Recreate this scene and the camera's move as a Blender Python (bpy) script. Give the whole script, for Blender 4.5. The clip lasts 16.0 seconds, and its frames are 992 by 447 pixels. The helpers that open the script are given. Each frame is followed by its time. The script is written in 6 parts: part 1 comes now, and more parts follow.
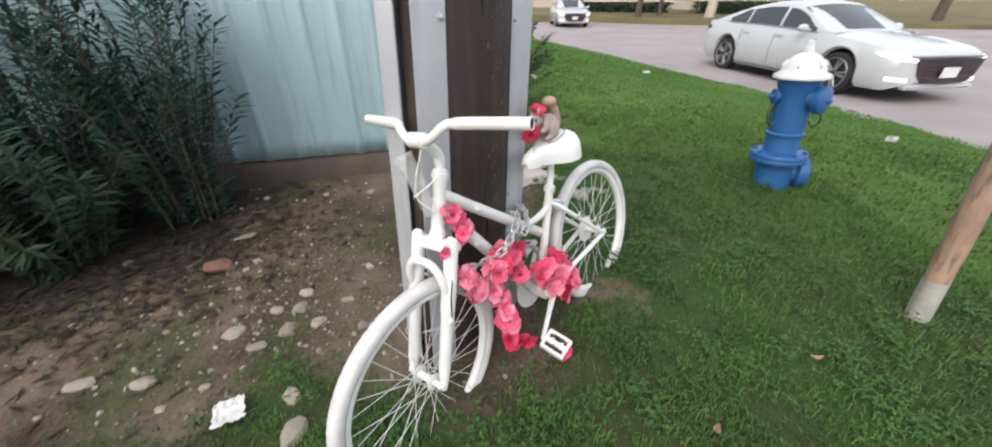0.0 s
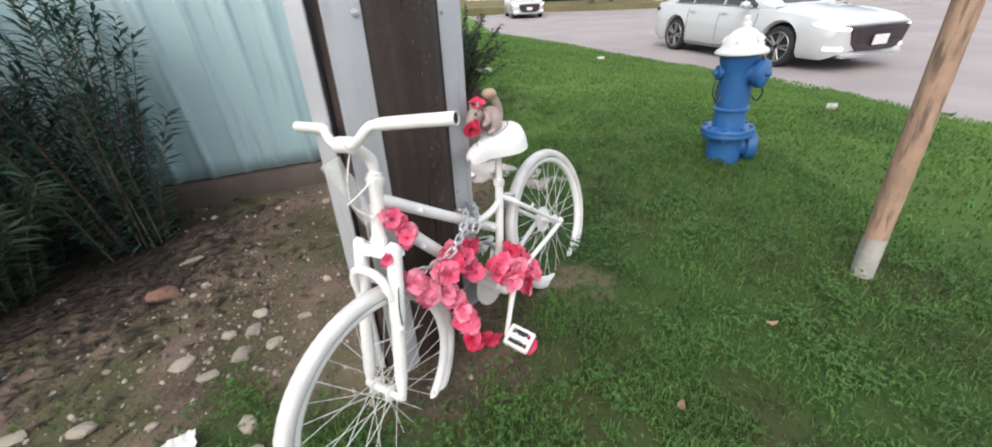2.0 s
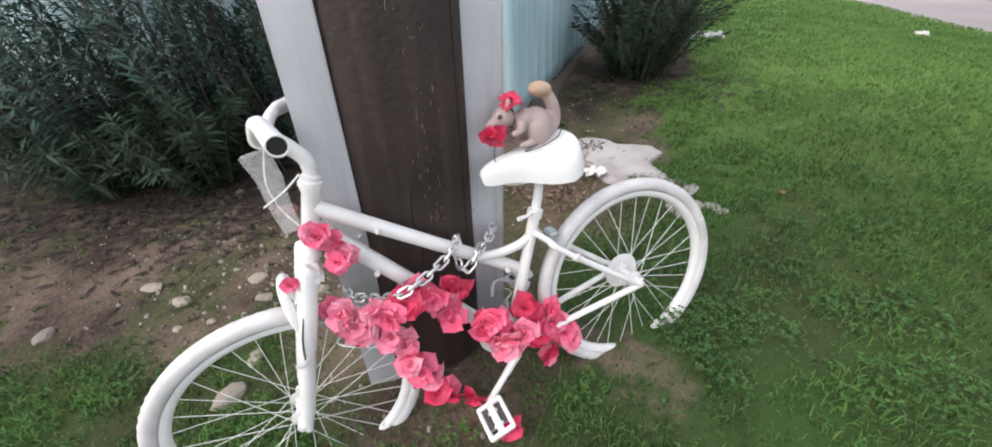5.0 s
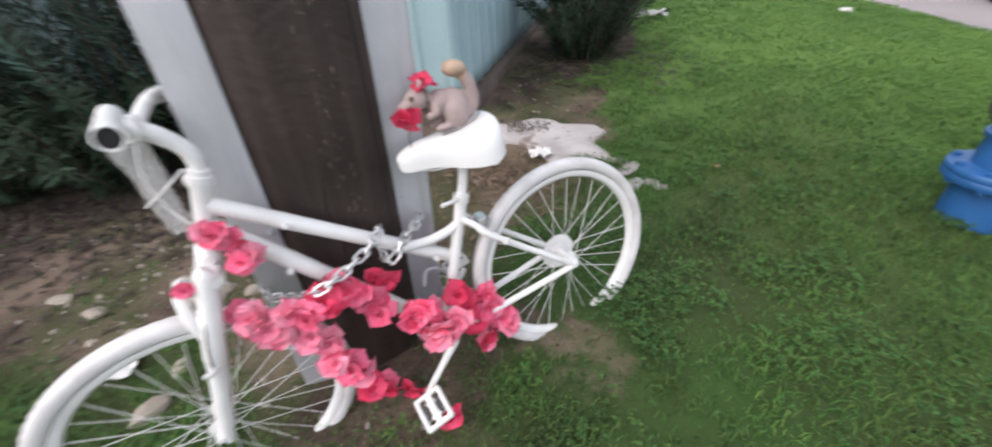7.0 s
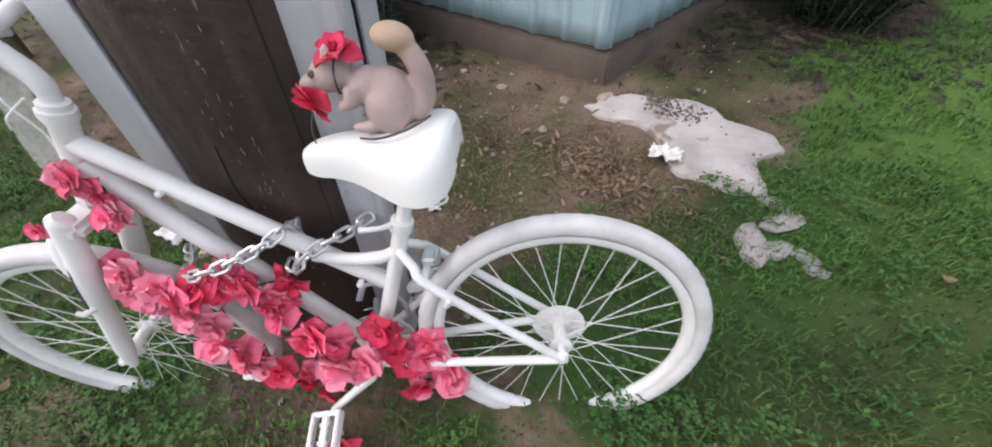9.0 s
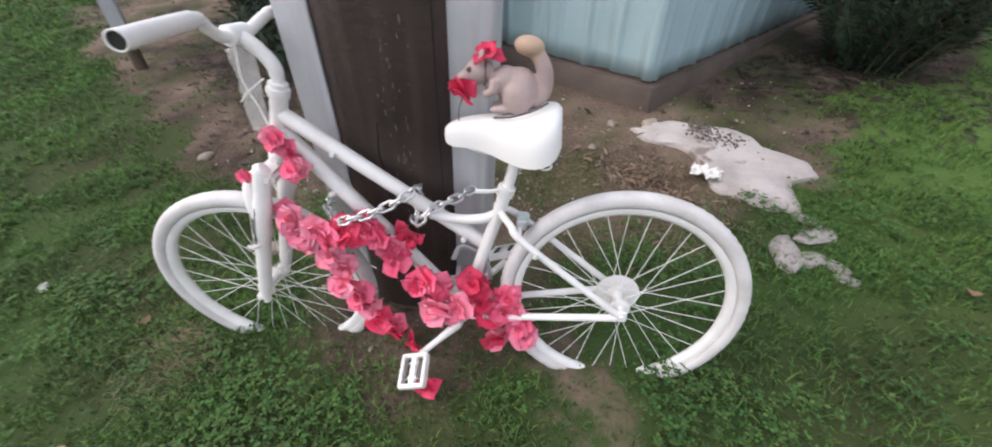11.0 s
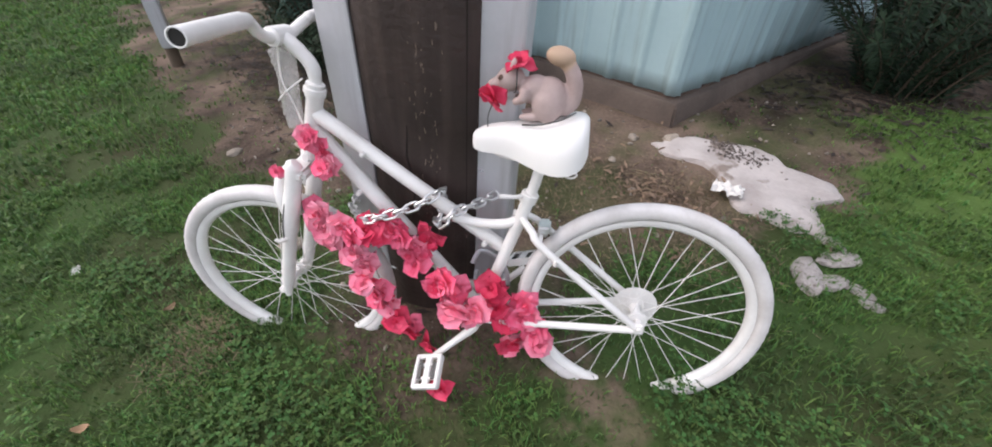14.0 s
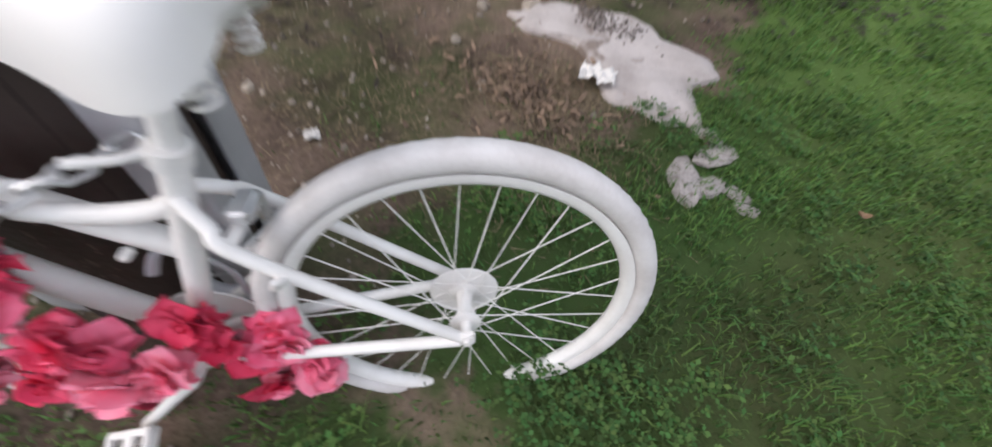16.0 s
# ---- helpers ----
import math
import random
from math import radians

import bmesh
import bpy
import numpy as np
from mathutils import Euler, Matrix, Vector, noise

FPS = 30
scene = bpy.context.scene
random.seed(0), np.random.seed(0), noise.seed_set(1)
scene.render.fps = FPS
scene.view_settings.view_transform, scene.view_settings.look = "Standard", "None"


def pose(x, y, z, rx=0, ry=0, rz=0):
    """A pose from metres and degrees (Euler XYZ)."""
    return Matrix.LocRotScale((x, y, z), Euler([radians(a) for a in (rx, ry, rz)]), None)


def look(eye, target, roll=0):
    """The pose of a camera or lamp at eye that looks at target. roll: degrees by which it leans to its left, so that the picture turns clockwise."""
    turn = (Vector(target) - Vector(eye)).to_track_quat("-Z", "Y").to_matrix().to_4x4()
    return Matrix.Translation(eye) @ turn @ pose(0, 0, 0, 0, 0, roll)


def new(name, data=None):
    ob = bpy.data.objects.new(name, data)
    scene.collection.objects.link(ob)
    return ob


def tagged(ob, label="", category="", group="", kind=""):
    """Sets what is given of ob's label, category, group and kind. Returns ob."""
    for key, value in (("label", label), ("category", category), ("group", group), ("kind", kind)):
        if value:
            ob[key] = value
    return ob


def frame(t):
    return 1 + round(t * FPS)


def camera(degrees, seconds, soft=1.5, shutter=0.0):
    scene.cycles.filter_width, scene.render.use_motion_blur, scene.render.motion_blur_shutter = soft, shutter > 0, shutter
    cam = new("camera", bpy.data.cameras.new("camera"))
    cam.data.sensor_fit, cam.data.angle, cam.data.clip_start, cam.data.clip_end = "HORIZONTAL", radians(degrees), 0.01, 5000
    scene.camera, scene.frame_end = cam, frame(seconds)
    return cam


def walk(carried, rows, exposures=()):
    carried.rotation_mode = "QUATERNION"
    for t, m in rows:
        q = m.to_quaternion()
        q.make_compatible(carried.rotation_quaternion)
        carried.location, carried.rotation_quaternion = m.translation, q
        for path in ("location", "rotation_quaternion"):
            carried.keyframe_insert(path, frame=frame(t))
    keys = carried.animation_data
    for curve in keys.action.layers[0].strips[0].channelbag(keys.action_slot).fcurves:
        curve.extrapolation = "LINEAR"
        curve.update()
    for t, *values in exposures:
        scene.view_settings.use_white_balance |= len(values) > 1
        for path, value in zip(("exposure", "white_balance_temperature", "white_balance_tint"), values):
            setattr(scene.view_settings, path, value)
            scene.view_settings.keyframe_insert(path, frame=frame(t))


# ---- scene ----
cam = camera(103.5, 16.0, soft=1.8, shutter=0.8)
METRES, EYE, TILT, LEAN, TURN = 2.6, 1.37, -30.0, 0.0, 0.0
ROWS = [
    (0.0, 0.0, 0.0, 0.0, 0.0, 0.0, -0.0),
    (0.5, 0.0063, -0.0024, -0.0039, 1.66, -1.41, -0.79),
    (1.0, 0.0195, 0.0007, -0.0034, -1.32, -0.73, 1.93),
    (1.5, 0.0247, 0.004, -0.0025, -2.45, -0.24, 2.82),
    (2.0, 0.0356, 0.0113, 0.001, -3.59, -0.83, 5.31),
    (2.5, 0.0595, 0.0656, 0.0271, -1.94, 0.61, 2.16),
    (3.0, 0.0979, 0.1246, 0.0604, 4.91, -2.09, -3.41),
    (3.5, 0.1454, 0.1672, 0.0751, 14.75, -5.27, -8.71),
    (6.0, 0.2331, 0.2032, 0.0985, 26.54, -9.08, -10.37),
    (6.5, 0.242, 0.209, 0.0983, 25.3, -9.92, -9.92),
    (7.0, 0.2509, 0.2261, 0.1018, 20.11, -9.7, -8.23),
    (7.5, 0.2474, 0.2917, 0.1191, 14.39, -10.64, -9.35),
    (8.0, 0.2369, 0.3705, 0.1528, 16.51, -15.7, -11.56),
    (8.5, 0.2503, 0.4141, 0.174, 30.04, -21.06, -19.34),
    (9.0, 0.28, 0.442, 0.202, 48.22, -27.42, -21.94),
    (9.5, 0.3057, 0.413, 0.1927, 47.1, -25.07, -22.88),
    (12.0, 0.3254, 0.3303, 0.1628, 58.68, -26.18, -25.97),
    (12.5, 0.3231, 0.329, 0.1604, 59.88, -27.27, -26.68),
    (13.0, 0.3227, 0.333, 0.1623, 58.13, -25.89, -25.76),
    (13.5, 0.3227, 0.3339, 0.1625, 57.13, -25.2, -25.69),
    (14.0, 0.3244, 0.3339, 0.1617, 56.41, -24.94, -25.83),
    (14.5, 0.3271, 0.3423, 0.1654, 51.87, -23.15, -24.26),
    (15.0, 0.3257, 0.3831, 0.1683, 40.82, -18.63, -23.49),
    (15.5, 0.2821, 0.4591, 0.17, 36.51, -21.93, -22.64),
    (16.0, 0.2448, 0.5372, 0.1678, 37.66, -32.44, -26.67),
]
walk(cam, [(t, pose(0, 0, EYE, TILT, LEAN, TURN) @ pose(METRES * x, METRES * y, METRES * z, 90 + pitch, roll, yaw)) for t, x, y, z, yaw, pitch, roll in ROWS], [(0, 0.70, 6400, 10), (2.0, 0.80, 6400, 10), (3.5, 0.80, 6350, 12), (6, 0.82, 6300, 13), (7.5, 0.76, 6250, 14), (8.5, 0.72, 6250, 14), (9.5, 0.72, 6300, 14), (12, 0.74, 6350, 16), (14, 0.74, 6350, 16), (15.5, 0.60, 6300, 15), (16, 0.56, 6300, 15)])

# world: an even, pale sky at the end of an overcast day
world = bpy.data.worlds.new("sky")
scene.world = world
world.use_nodes = True
wn = world.node_tree.nodes
sky = wn.new("ShaderNodeTexSky")
sky.sky_type, sky.sun_disc = "NISHITA", False
sky.sun_elevation, sky.sun_rotation = radians(38), radians(215)
sky.air_density, sky.dust_density, sky.ozone_density = 1.0, 6.0, 1.0
grey = wn.new("ShaderNodeMix")
grey.data_type = "RGBA"
grey.inputs["Factor"].default_value = 0.72
grey.inputs["B"].default_value = (7.6, 7.9, 8.3, 1)
world.node_tree.links.new(sky.outputs[0], grey.inputs["A"])
world.node_tree.links.new(grey.outputs["Result"], wn["Background"].inputs[0])
wn["Background"].inputs[1].default_value = 0.115
sun = new("sun", bpy.data.lights.new("sun", "SUN"))
sun.data.energy, sun.data.angle, sun.data.color = 0.9, radians(40), (1.0, 0.96, 0.9)
sun.matrix_world = look((-3, -4, 6), (0, 1.2, 0))


# ---- materials ----
def material(name, base, dark, rough=0.6, metal=0.0, scale=8.0, fine=90.0, mix=0.5, bump=0.3, depth=0.004, spread=0.0, spec=0.5, extra=None):
    """Two scales of noise between two colours, fine bump, and a random shift for each object."""
    m = bpy.data.materials.new(name)
    m.use_nodes = True
    t, n = m.node_tree, m.node_tree.nodes
    link = t.links.new
    s = n["Principled BSDF"]
    co = n.new("ShaderNodeTexCoord")
    big, small = n.new("ShaderNodeTexNoise"), n.new("ShaderNodeTexNoise")
    for o, sc, de in ((big, scale, 5), (small, fine, 3)):
        o.inputs["Scale"].default_value, o.inputs["Detail"].default_value = sc, de
        link(co.outputs["Object"], o.inputs["Vector"])
    ramp = n.new("ShaderNodeMapRange")
    ramp.inputs["From Min"].default_value, ramp.inputs["From Max"].default_value = 0.35, 0.68
    link(big.outputs["Fac"], ramp.inputs["Value"])
    mul = n.new("ShaderNodeMath")
    mul.operation = "MULTIPLY_ADD"
    mul.inputs[1].default_value, mul.inputs[2].default_value = 0.6, -0.3
    link(small.outputs["Fac"], mul.inputs[0])
    add = n.new("ShaderNodeMath")
    add.operation, add.use_clamp = "ADD", True
    link(ramp.outputs[0], add.inputs[0])
    link(mul.outputs[0], add.inputs[1])
    amount = n.new("ShaderNodeMath")
    amount.operation = "MULTIPLY"
    amount.inputs[1].default_value = mix
    link(add.outputs[0], amount.inputs[0])
    col = n.new("ShaderNodeMix")
    col.data_type = "RGBA"
    col.inputs["A"].default_value, col.inputs["B"].default_value = (*base, 1), (*dark, 1)
    link(amount.outputs[0], col.inputs["Factor"])
    out = col.outputs["Result"]
    if spread:
        info, hsv = n.new("ShaderNodeObjectInfo"), n.new("ShaderNodeHueSaturation")
        rng = n.new("ShaderNodeMapRange")
        rng.inputs["To Min"].default_value, rng.inputs["To Max"].default_value = 1 - spread, 1 + spread
        link(info.outputs["Random"], rng.inputs["Value"])
        link(rng.outputs[0], hsv.inputs["Value"])
        link(out, hsv.inputs["Color"])
        out = hsv.outputs["Color"]
    link(out, s.inputs["Base Color"])
    s.inputs["Roughness"].default_value, s.inputs["Metallic"].default_value = rough, metal
    s.inputs["Specular IOR Level"].default_value = spec
    if bump:
        b = n.new("ShaderNodeBump")
        b.inputs["Strength"].default_value, b.inputs["Distance"].default_value = bump, depth
        link(small.outputs["Fac"], b.inputs["Height"])
        link(b.outputs[0], s.inputs["Normal"])
    if extra:
        extra(m, t, n, link, s, co, out)
    return m


def streaked(colour, low, high, stretch, scale=6.0, top=1.0):
    """Adds long vertical streaks of a second colour."""
    def add(m, t, n, link, s, co, out):
        mp, ns, r, mixer = (n.new("ShaderNode" + k) for k in ("Mapping", "TexNoise", "MapRange", "Mix"))
        mp.inputs["Scale"].default_value = stretch
        ns.inputs["Scale"].default_value, ns.inputs["Detail"].default_value = scale, 6
        r.inputs["From Min"].default_value, r.inputs["From Max"].default_value, r.inputs["To Max"].default_value = low, high, top
        mixer.data_type = "RGBA"
        mixer.inputs["B"].default_value = (*colour, 1)
        link(co.outputs["Object"], mp.inputs["Vector"])
        link(mp.outputs[0], ns.inputs["Vector"])
        link(ns.outputs["Fac"], r.inputs["Value"])
        link(r.outputs[0], mixer.inputs["Factor"])
        link(out, mixer.inputs["A"])
        link(mixer.outputs["Result"], s.inputs["Base Color"])
    return add


def by_island(low, high, hue=0.0, translucent=0.0):
    """Varies brightness and hue from leaf to leaf, and lets some light through."""
    def add(m, t, n, link, s, co, out):
        geo, hsv, r = n.new("ShaderNodeNewGeometry"), n.new("ShaderNodeHueSaturation"), n.new("ShaderNodeMapRange")
        r.inputs["To Min"].default_value, r.inputs["To Max"].default_value = low, high
        link(geo.outputs["Random Per Island"], r.inputs["Value"])
        link(r.outputs[0], hsv.inputs["Value"])
        if hue:
            h = n.new("ShaderNodeMapRange")
            h.inputs["To Min"].default_value, h.inputs["To Max"].default_value = 0.5 - hue, 0.5 + hue
            w = n.new("ShaderNodeTexWhiteNoise")
            w.noise_dimensions = "1D"
            link(geo.outputs["Random Per Island"], w.inputs["W"])
            link(w.outputs["Value"], h.inputs["Value"])
            link(h.outputs[0], hsv.inputs["Hue"])
        link(out, hsv.inputs["Color"])
        link(hsv.outputs[0], s.inputs["Base Color"])
        if translucent:
            tr, mx = n.new("ShaderNodeBsdfTranslucent"), n.new("ShaderNodeMixShader")
            mx.inputs[0].default_value = translucent
            link(hsv.outputs[0], tr.inputs["Color"])
            link(s.outputs[0], mx.inputs[1])
            link(tr.outputs[0], mx.inputs[2])
            link(mx.outputs[0], n["Material Output"].inputs["Surface"])
    return add


def ground_material():
    """Lawn soil and bare earth, mixed by the attribute that holds where the earth is worn bare."""
    def add(m, t, n, link, s, co, out):
        at = n.new("ShaderNodeAttribute")
        at.attribute_name = "bare"
        d1, d2, dm, gm = n.new("ShaderNodeTexNoise"), n.new("ShaderNodeTexNoise"), n.new("ShaderNodeMix"), n.new("ShaderNodeMix")
        d1.inputs["Scale"].default_value, d1.inputs["Detail"].default_value = 2.3, 8
        d2.inputs["Scale"].default_value, d2.inputs["Detail"].default_value = 60, 6
        dm.data_type = gm.data_type = "RGBA"
        dm.inputs["A"].default_value, dm.inputs["B"].default_value = (0.045, 0.032, 0.025, 1), (0.185, 0.134, 0.104, 1)
        r = n.new("ShaderNodeMapRange")
        r.inputs["From Min"].default_value, r.inputs["From Max"].default_value = 0.36, 0.66
        av = n.new("ShaderNodeMath")
        av.operation = "MULTIPLY_ADD"
        av.inputs[1].default_value = 0.35
        for o in (d1, d2):
            link(co.outputs["Object"], o.inputs["Vector"])
        sub = n.new("ShaderNodeMath")
        sub.operation = "SUBTRACT"
        sub.inputs[1].default_value = 0.17
        link(d1.outputs["Fac"], sub.inputs[0])
        link(d2.outputs["Fac"], av.inputs[0])
        link(sub.outputs[0], av.inputs[2])
        link(av.outputs[0], r.inputs["Value"])
        link(r.outputs[0], dm.inputs["Factor"])
        ms, mr, mm = n.new("ShaderNodeTexNoise"), n.new("ShaderNodeMapRange"), n.new("ShaderNodeMix")
        ms.inputs["Scale"].default_value, ms.inputs["Detail"].default_value = 3.1, 9
        mr.inputs["From Min"].default_value, mr.inputs["From Max"].default_value, mr.inputs["To Max"].default_value = 0.46, 0.62, 0.55
        mm.data_type = "RGBA"
        mm.inputs["B"].default_value = (0.056, 0.078, 0.026, 1)
        link(co.outputs["Object"], ms.inputs["Vector"])
        link(ms.outputs["Fac"], mr.inputs["Value"])
        link(mr.outputs[0], mm.inputs["Factor"])
        link(dm.outputs["Result"], mm.inputs["A"])
        edge = n.new("ShaderNodeTexNoise")
        edge.inputs["Scale"].default_value, edge.inputs["Detail"].default_value = 14, 6
        link(co.outputs["Object"], edge.inputs["Vector"])
        e1, e2 = n.new("ShaderNodeMath"), n.new("ShaderNodeMapRange")
        e1.operation = "ADD"
        link(at.outputs["Fac"], e1.inputs[0])
        link(edge.outputs["Fac"], e1.inputs[1])
        e2.inputs["From Min"].default_value, e2.inputs["From Max"].default_value = 0.85, 1.15
        link(e1.outputs[0], e2.inputs["Value"])
        link(e2.outputs[0], gm.inputs["Factor"])
        tf, tm = n.new("ShaderNodeAttribute"), n.new("ShaderNodeMix")
        tf.attribute_name = "turf"
        tm.data_type = "RGBA"
        tm.inputs["B"].default_value = (0.115, 0.195, 0.045, 1)
        link(tf.outputs["Fac"], tm.inputs["Factor"])
        link(out, tm.inputs["A"])
        link(tm.outputs["Result"], gm.inputs["A"])
        link(mm.outputs["Result"], gm.inputs["B"])
        link(gm.outputs["Result"], s.inputs["Base Color"])
        b = n.new("ShaderNodeBump")
        b.inputs["Strength"].default_value, b.inputs["Distance"].default_value = 0.8, 0.012
        link(d2.outputs["Fac"], b.inputs["Height"])
        link(b.outputs[0], s.inputs["Normal"])
    return material("lawn_and_earth", (0.040, 0.080, 0.021), (0.050, 0.046, 0.024), rough=0.95, scale=1.1, fine=40, mix=0.9, bump=0, spec=0.15, extra=add)


M_GROUND = ground_material()
M_ROAD = material("road_concrete", (0.36, 0.315, 0.31), (0.27, 0.24, 0.24), rough=0.85, scale=0.6, fine=60, mix=0.8, bump=0.4, spec=0.3)
M_FAR = material("far_verge", (0.20, 0.18, 0.09), (0.13, 0.11, 0.07), rough=0.95, scale=0.5, fine=9, mix=0.9, bump=0.3, spec=0.1)
M_GRASS = material("grass_blades", (0.100, 0.198, 0.048), (0.062, 0.100, 0.034), rough=0.6, scale=2.1, fine=30, mix=0.9, bump=0, spec=0.25, extra=by_island(0.45, 1.55, 0.03, 0.3))
M_TURF = material("mown_turf", (0.143, 0.256, 0.061), (0.096, 0.184, 0.046), rough=0.6, scale=0.8, fine=14, mix=0.9, bump=0, spec=0.25, extra=by_island(0.85, 1.2, 0.012, 0.3))
M_CLOVER = material("clover_leaves", (0.086, 0.172, 0.044), (0.052, 0.108, 0.032), rough=0.6, scale=2.0, fine=40, mix=0.8, bump=0, spec=0.2, extra=by_island(0.6, 1.4, 0.03, 0.3))
M_DRY = material("dry_grass", (0.23, 0.175, 0.105), (0.13, 0.095, 0.06), rough=0.8, scale=3, fine=40, mix=0.8, bump=0, extra=by_island(0.6, 1.3))
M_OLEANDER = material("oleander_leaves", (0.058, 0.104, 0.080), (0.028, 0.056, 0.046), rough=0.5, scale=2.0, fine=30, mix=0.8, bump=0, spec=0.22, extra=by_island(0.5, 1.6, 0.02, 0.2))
M_CORNER_SHADE = material("corner_and_shade_leaves", (0.034, 0.060, 0.032), (0.018, 0.034, 0.020), rough=0.65, scale=2.0, fine=30, mix=0.8, bump=0, spec=0.2, extra=by_island(0.5, 1.6, 0.02, 0.2))
M_SHADE_LITTER = material("shade_dark_leaves", (0.036, 0.025, 0.019), (0.018, 0.013, 0.011), rough=0.85, scale=6, fine=50, bump=0, extra=by_island(0.5, 1.6))
M_STEM = material("shrub_stems", (0.11, 0.08, 0.055), (0.06, 0.05, 0.035), rough=0.85, scale=9, fine=60, bump=0.4)
M_WHITE = material("white_paint", (0.85, 0.835, 0.82), (0.66, 0.63, 0.605), rough=0.45, scale=11, fine=120, mix=0.55, bump=0.12, depth=0.001, spread=0.03)
M_TYRE = material("white_painted_tyre", (0.70, 0.675, 0.67), (0.50, 0.465, 0.45), rough=0.75, scale=13, fine=160, mix=0.7, bump=0.5, depth=0.002)
M_SADDLE = material("white_vinyl", (0.80, 0.79, 0.775), (0.70, 0.68, 0.66), rough=0.38, scale=6, fine=90, mix=0.4, bump=0.1, depth=0.001)
M_HOLE = material("bore_shade_plug", (0.02, 0.018, 0.016), (0.01, 0.01, 0.01), rough=0.8, bump=0)
M_CHROME = material("galvanised_chain", (0.76, 0.76, 0.77), (0.52, 0.52, 0.53), rough=0.38, metal=0.9, scale=40, fine=200, mix=0.6, bump=0.1)
M_STEEL = material("galvanised_steel", (0.56, 0.565, 0.60), (0.45, 0.455, 0.48), rough=0.42, metal=0.35, scale=5, fine=70, mix=0.7, bump=0.08, depth=0.002,
                   extra=streaked((0.36, 0.36, 0.37), 0.52, 0.75, (5, 5, 0.5), 5.0, 0.6))
M_POLE = material("creosoted_timber", (0.044, 0.030, 0.026), (0.020, 0.014, 0.012), rough=0.52, scale=4, fine=55, mix=0.8, bump=0.5, depth=0.006, spec=0.36,
                  extra=streaked((0.078, 0.055, 0.047), 0.46, 0.76, (7, 7, 0.5), 4.0, 0.55))
M_SCAR = material("pale_scratches", (0.24, 0.185, 0.145), (0.14, 0.105, 0.083), rough=0.9, bump=0.3)
M_CRACK = material("timber_crack", (0.018, 0.012, 0.01), (0.01, 0.008, 0.007), rough=0.95, bump=0)
M_SIDING = material("pale_blue_siding", (0.36, 0.50, 0.53), (0.29, 0.42, 0.45), rough=0.55, scale=1.6, fine=35, mix=0.7, bump=0.15, depth=0.003,
                    extra=streaked((0.20, 0.25, 0.255), 0.53, 0.74, (5, 5, 0.45), 3.2, 0.6))
M_RUST = material("rusted_edge", (0.09, 0.06, 0.045), (0.04, 0.03, 0.026), rough=0.95, scale=25, fine=120, bump=0.6)
M_PLINTH = material("dirty_plinth", (0.12, 0.092, 0.076), (0.065, 0.05, 0.042), rough=0.92, scale=3, fine=50, mix=0.9, bump=0.6, depth=0.008)
M_ROOF = material("roof_sheet", (0.35, 0.36, 0.36), (0.25, 0.25, 0.25), rough=0.6)
M_BLUE = material("hydrant_blue", (0.028, 0.125, 0.34), (0.022, 0.09, 0.25), rough=0.42, scale=8, fine=70, mix=0.7, bump=0.25, depth=0.003)
M_BONNET = material("hydrant_white", (0.74, 0.74, 0.74), (0.6, 0.59, 0.57), rough=0.45, scale=12, fine=80, mix=0.5, bump=0.25, depth=0.003)
M_POST = material("weathered_post", (0.42, 0.275, 0.195), (0.25, 0.16, 0.115), rough=0.85, scale=7, fine=60, mix=0.8, bump=0.5, depth=0.005,
                  extra=streaked((0.12, 0.085, 0.065), 0.50, 0.68, (14, 14, 2.2), 4.0, 0.85))
M_POSTGREY = material("greyed_post_foot", (0.42, 0.40, 0.37), (0.26, 0.24, 0.22), rough=0.9, scale=12, fine=60, mix=0.8, bump=0.5, depth=0.004)
M_CEMENT = material("spilled_cement", (0.50, 0.455, 0.44), (0.33, 0.29, 0.275), rough=0.9, scale=6, fine=50, mix=0.85, bump=0.7, depth=0.010,
                    extra=streaked((0.16, 0.12, 0.095), 0.60, 0.68, (1, 1, 1), 7.0, 0.8))
M_STONE = material("limestone_rubble", (0.40, 0.345, 0.285), (0.25, 0.205, 0.165), rough=0.9, scale=16, fine=90, mix=0.8, bump=0.5, depth=0.004, spread=0.25)
M_PEBBLE = material("gravel", (0.30, 0.26, 0.22), (0.15, 0.12, 0.1), rough=0.9, bump=0.3, extra=by_island(0.45, 1.5))
M_CHIP = material("torn_bark", (0.20, 0.135, 0.092), (0.10, 0.066, 0.046), rough=0.9, scale=8, fine=60, mix=0.8, bump=0, extra=by_island(0.45, 1.6))
M_GRIT = material("dark_grit", (0.12, 0.10, 0.09), (0.06, 0.05, 0.045), rough=0.9, bump=0, extra=by_island(0.5, 1.6))
M_BRICK = material("broken_brick", (0.24, 0.12, 0.09), (0.14, 0.08, 0.065), rough=0.9, scale=14, bump=0.6)
M_PAPER = material("white_litter", (0.72, 0.70, 0.68), (0.56, 0.54, 0.52), rough=0.7, scale=9, mix=0.6, bump=0.2, spread=0.06)
M_PETAL = material("faded_red_fabric", (0.80, 0.085, 0.185), (0.86, 0.21, 0.33), rough=0.65, scale=11, fine=80, mix=1.0, bump=0.2, depth=0.002, spread=0.16, spec=0.25)
M_PETAL_PINK = material("sun_bleached_pink_fabric", (0.84, 0.19, 0.30), (0.86, 0.36, 0.46), rough=0.65, scale=11, fine=80, mix=1.0, bump=0.2, depth=0.002, spread=0.12, spec=0.25)
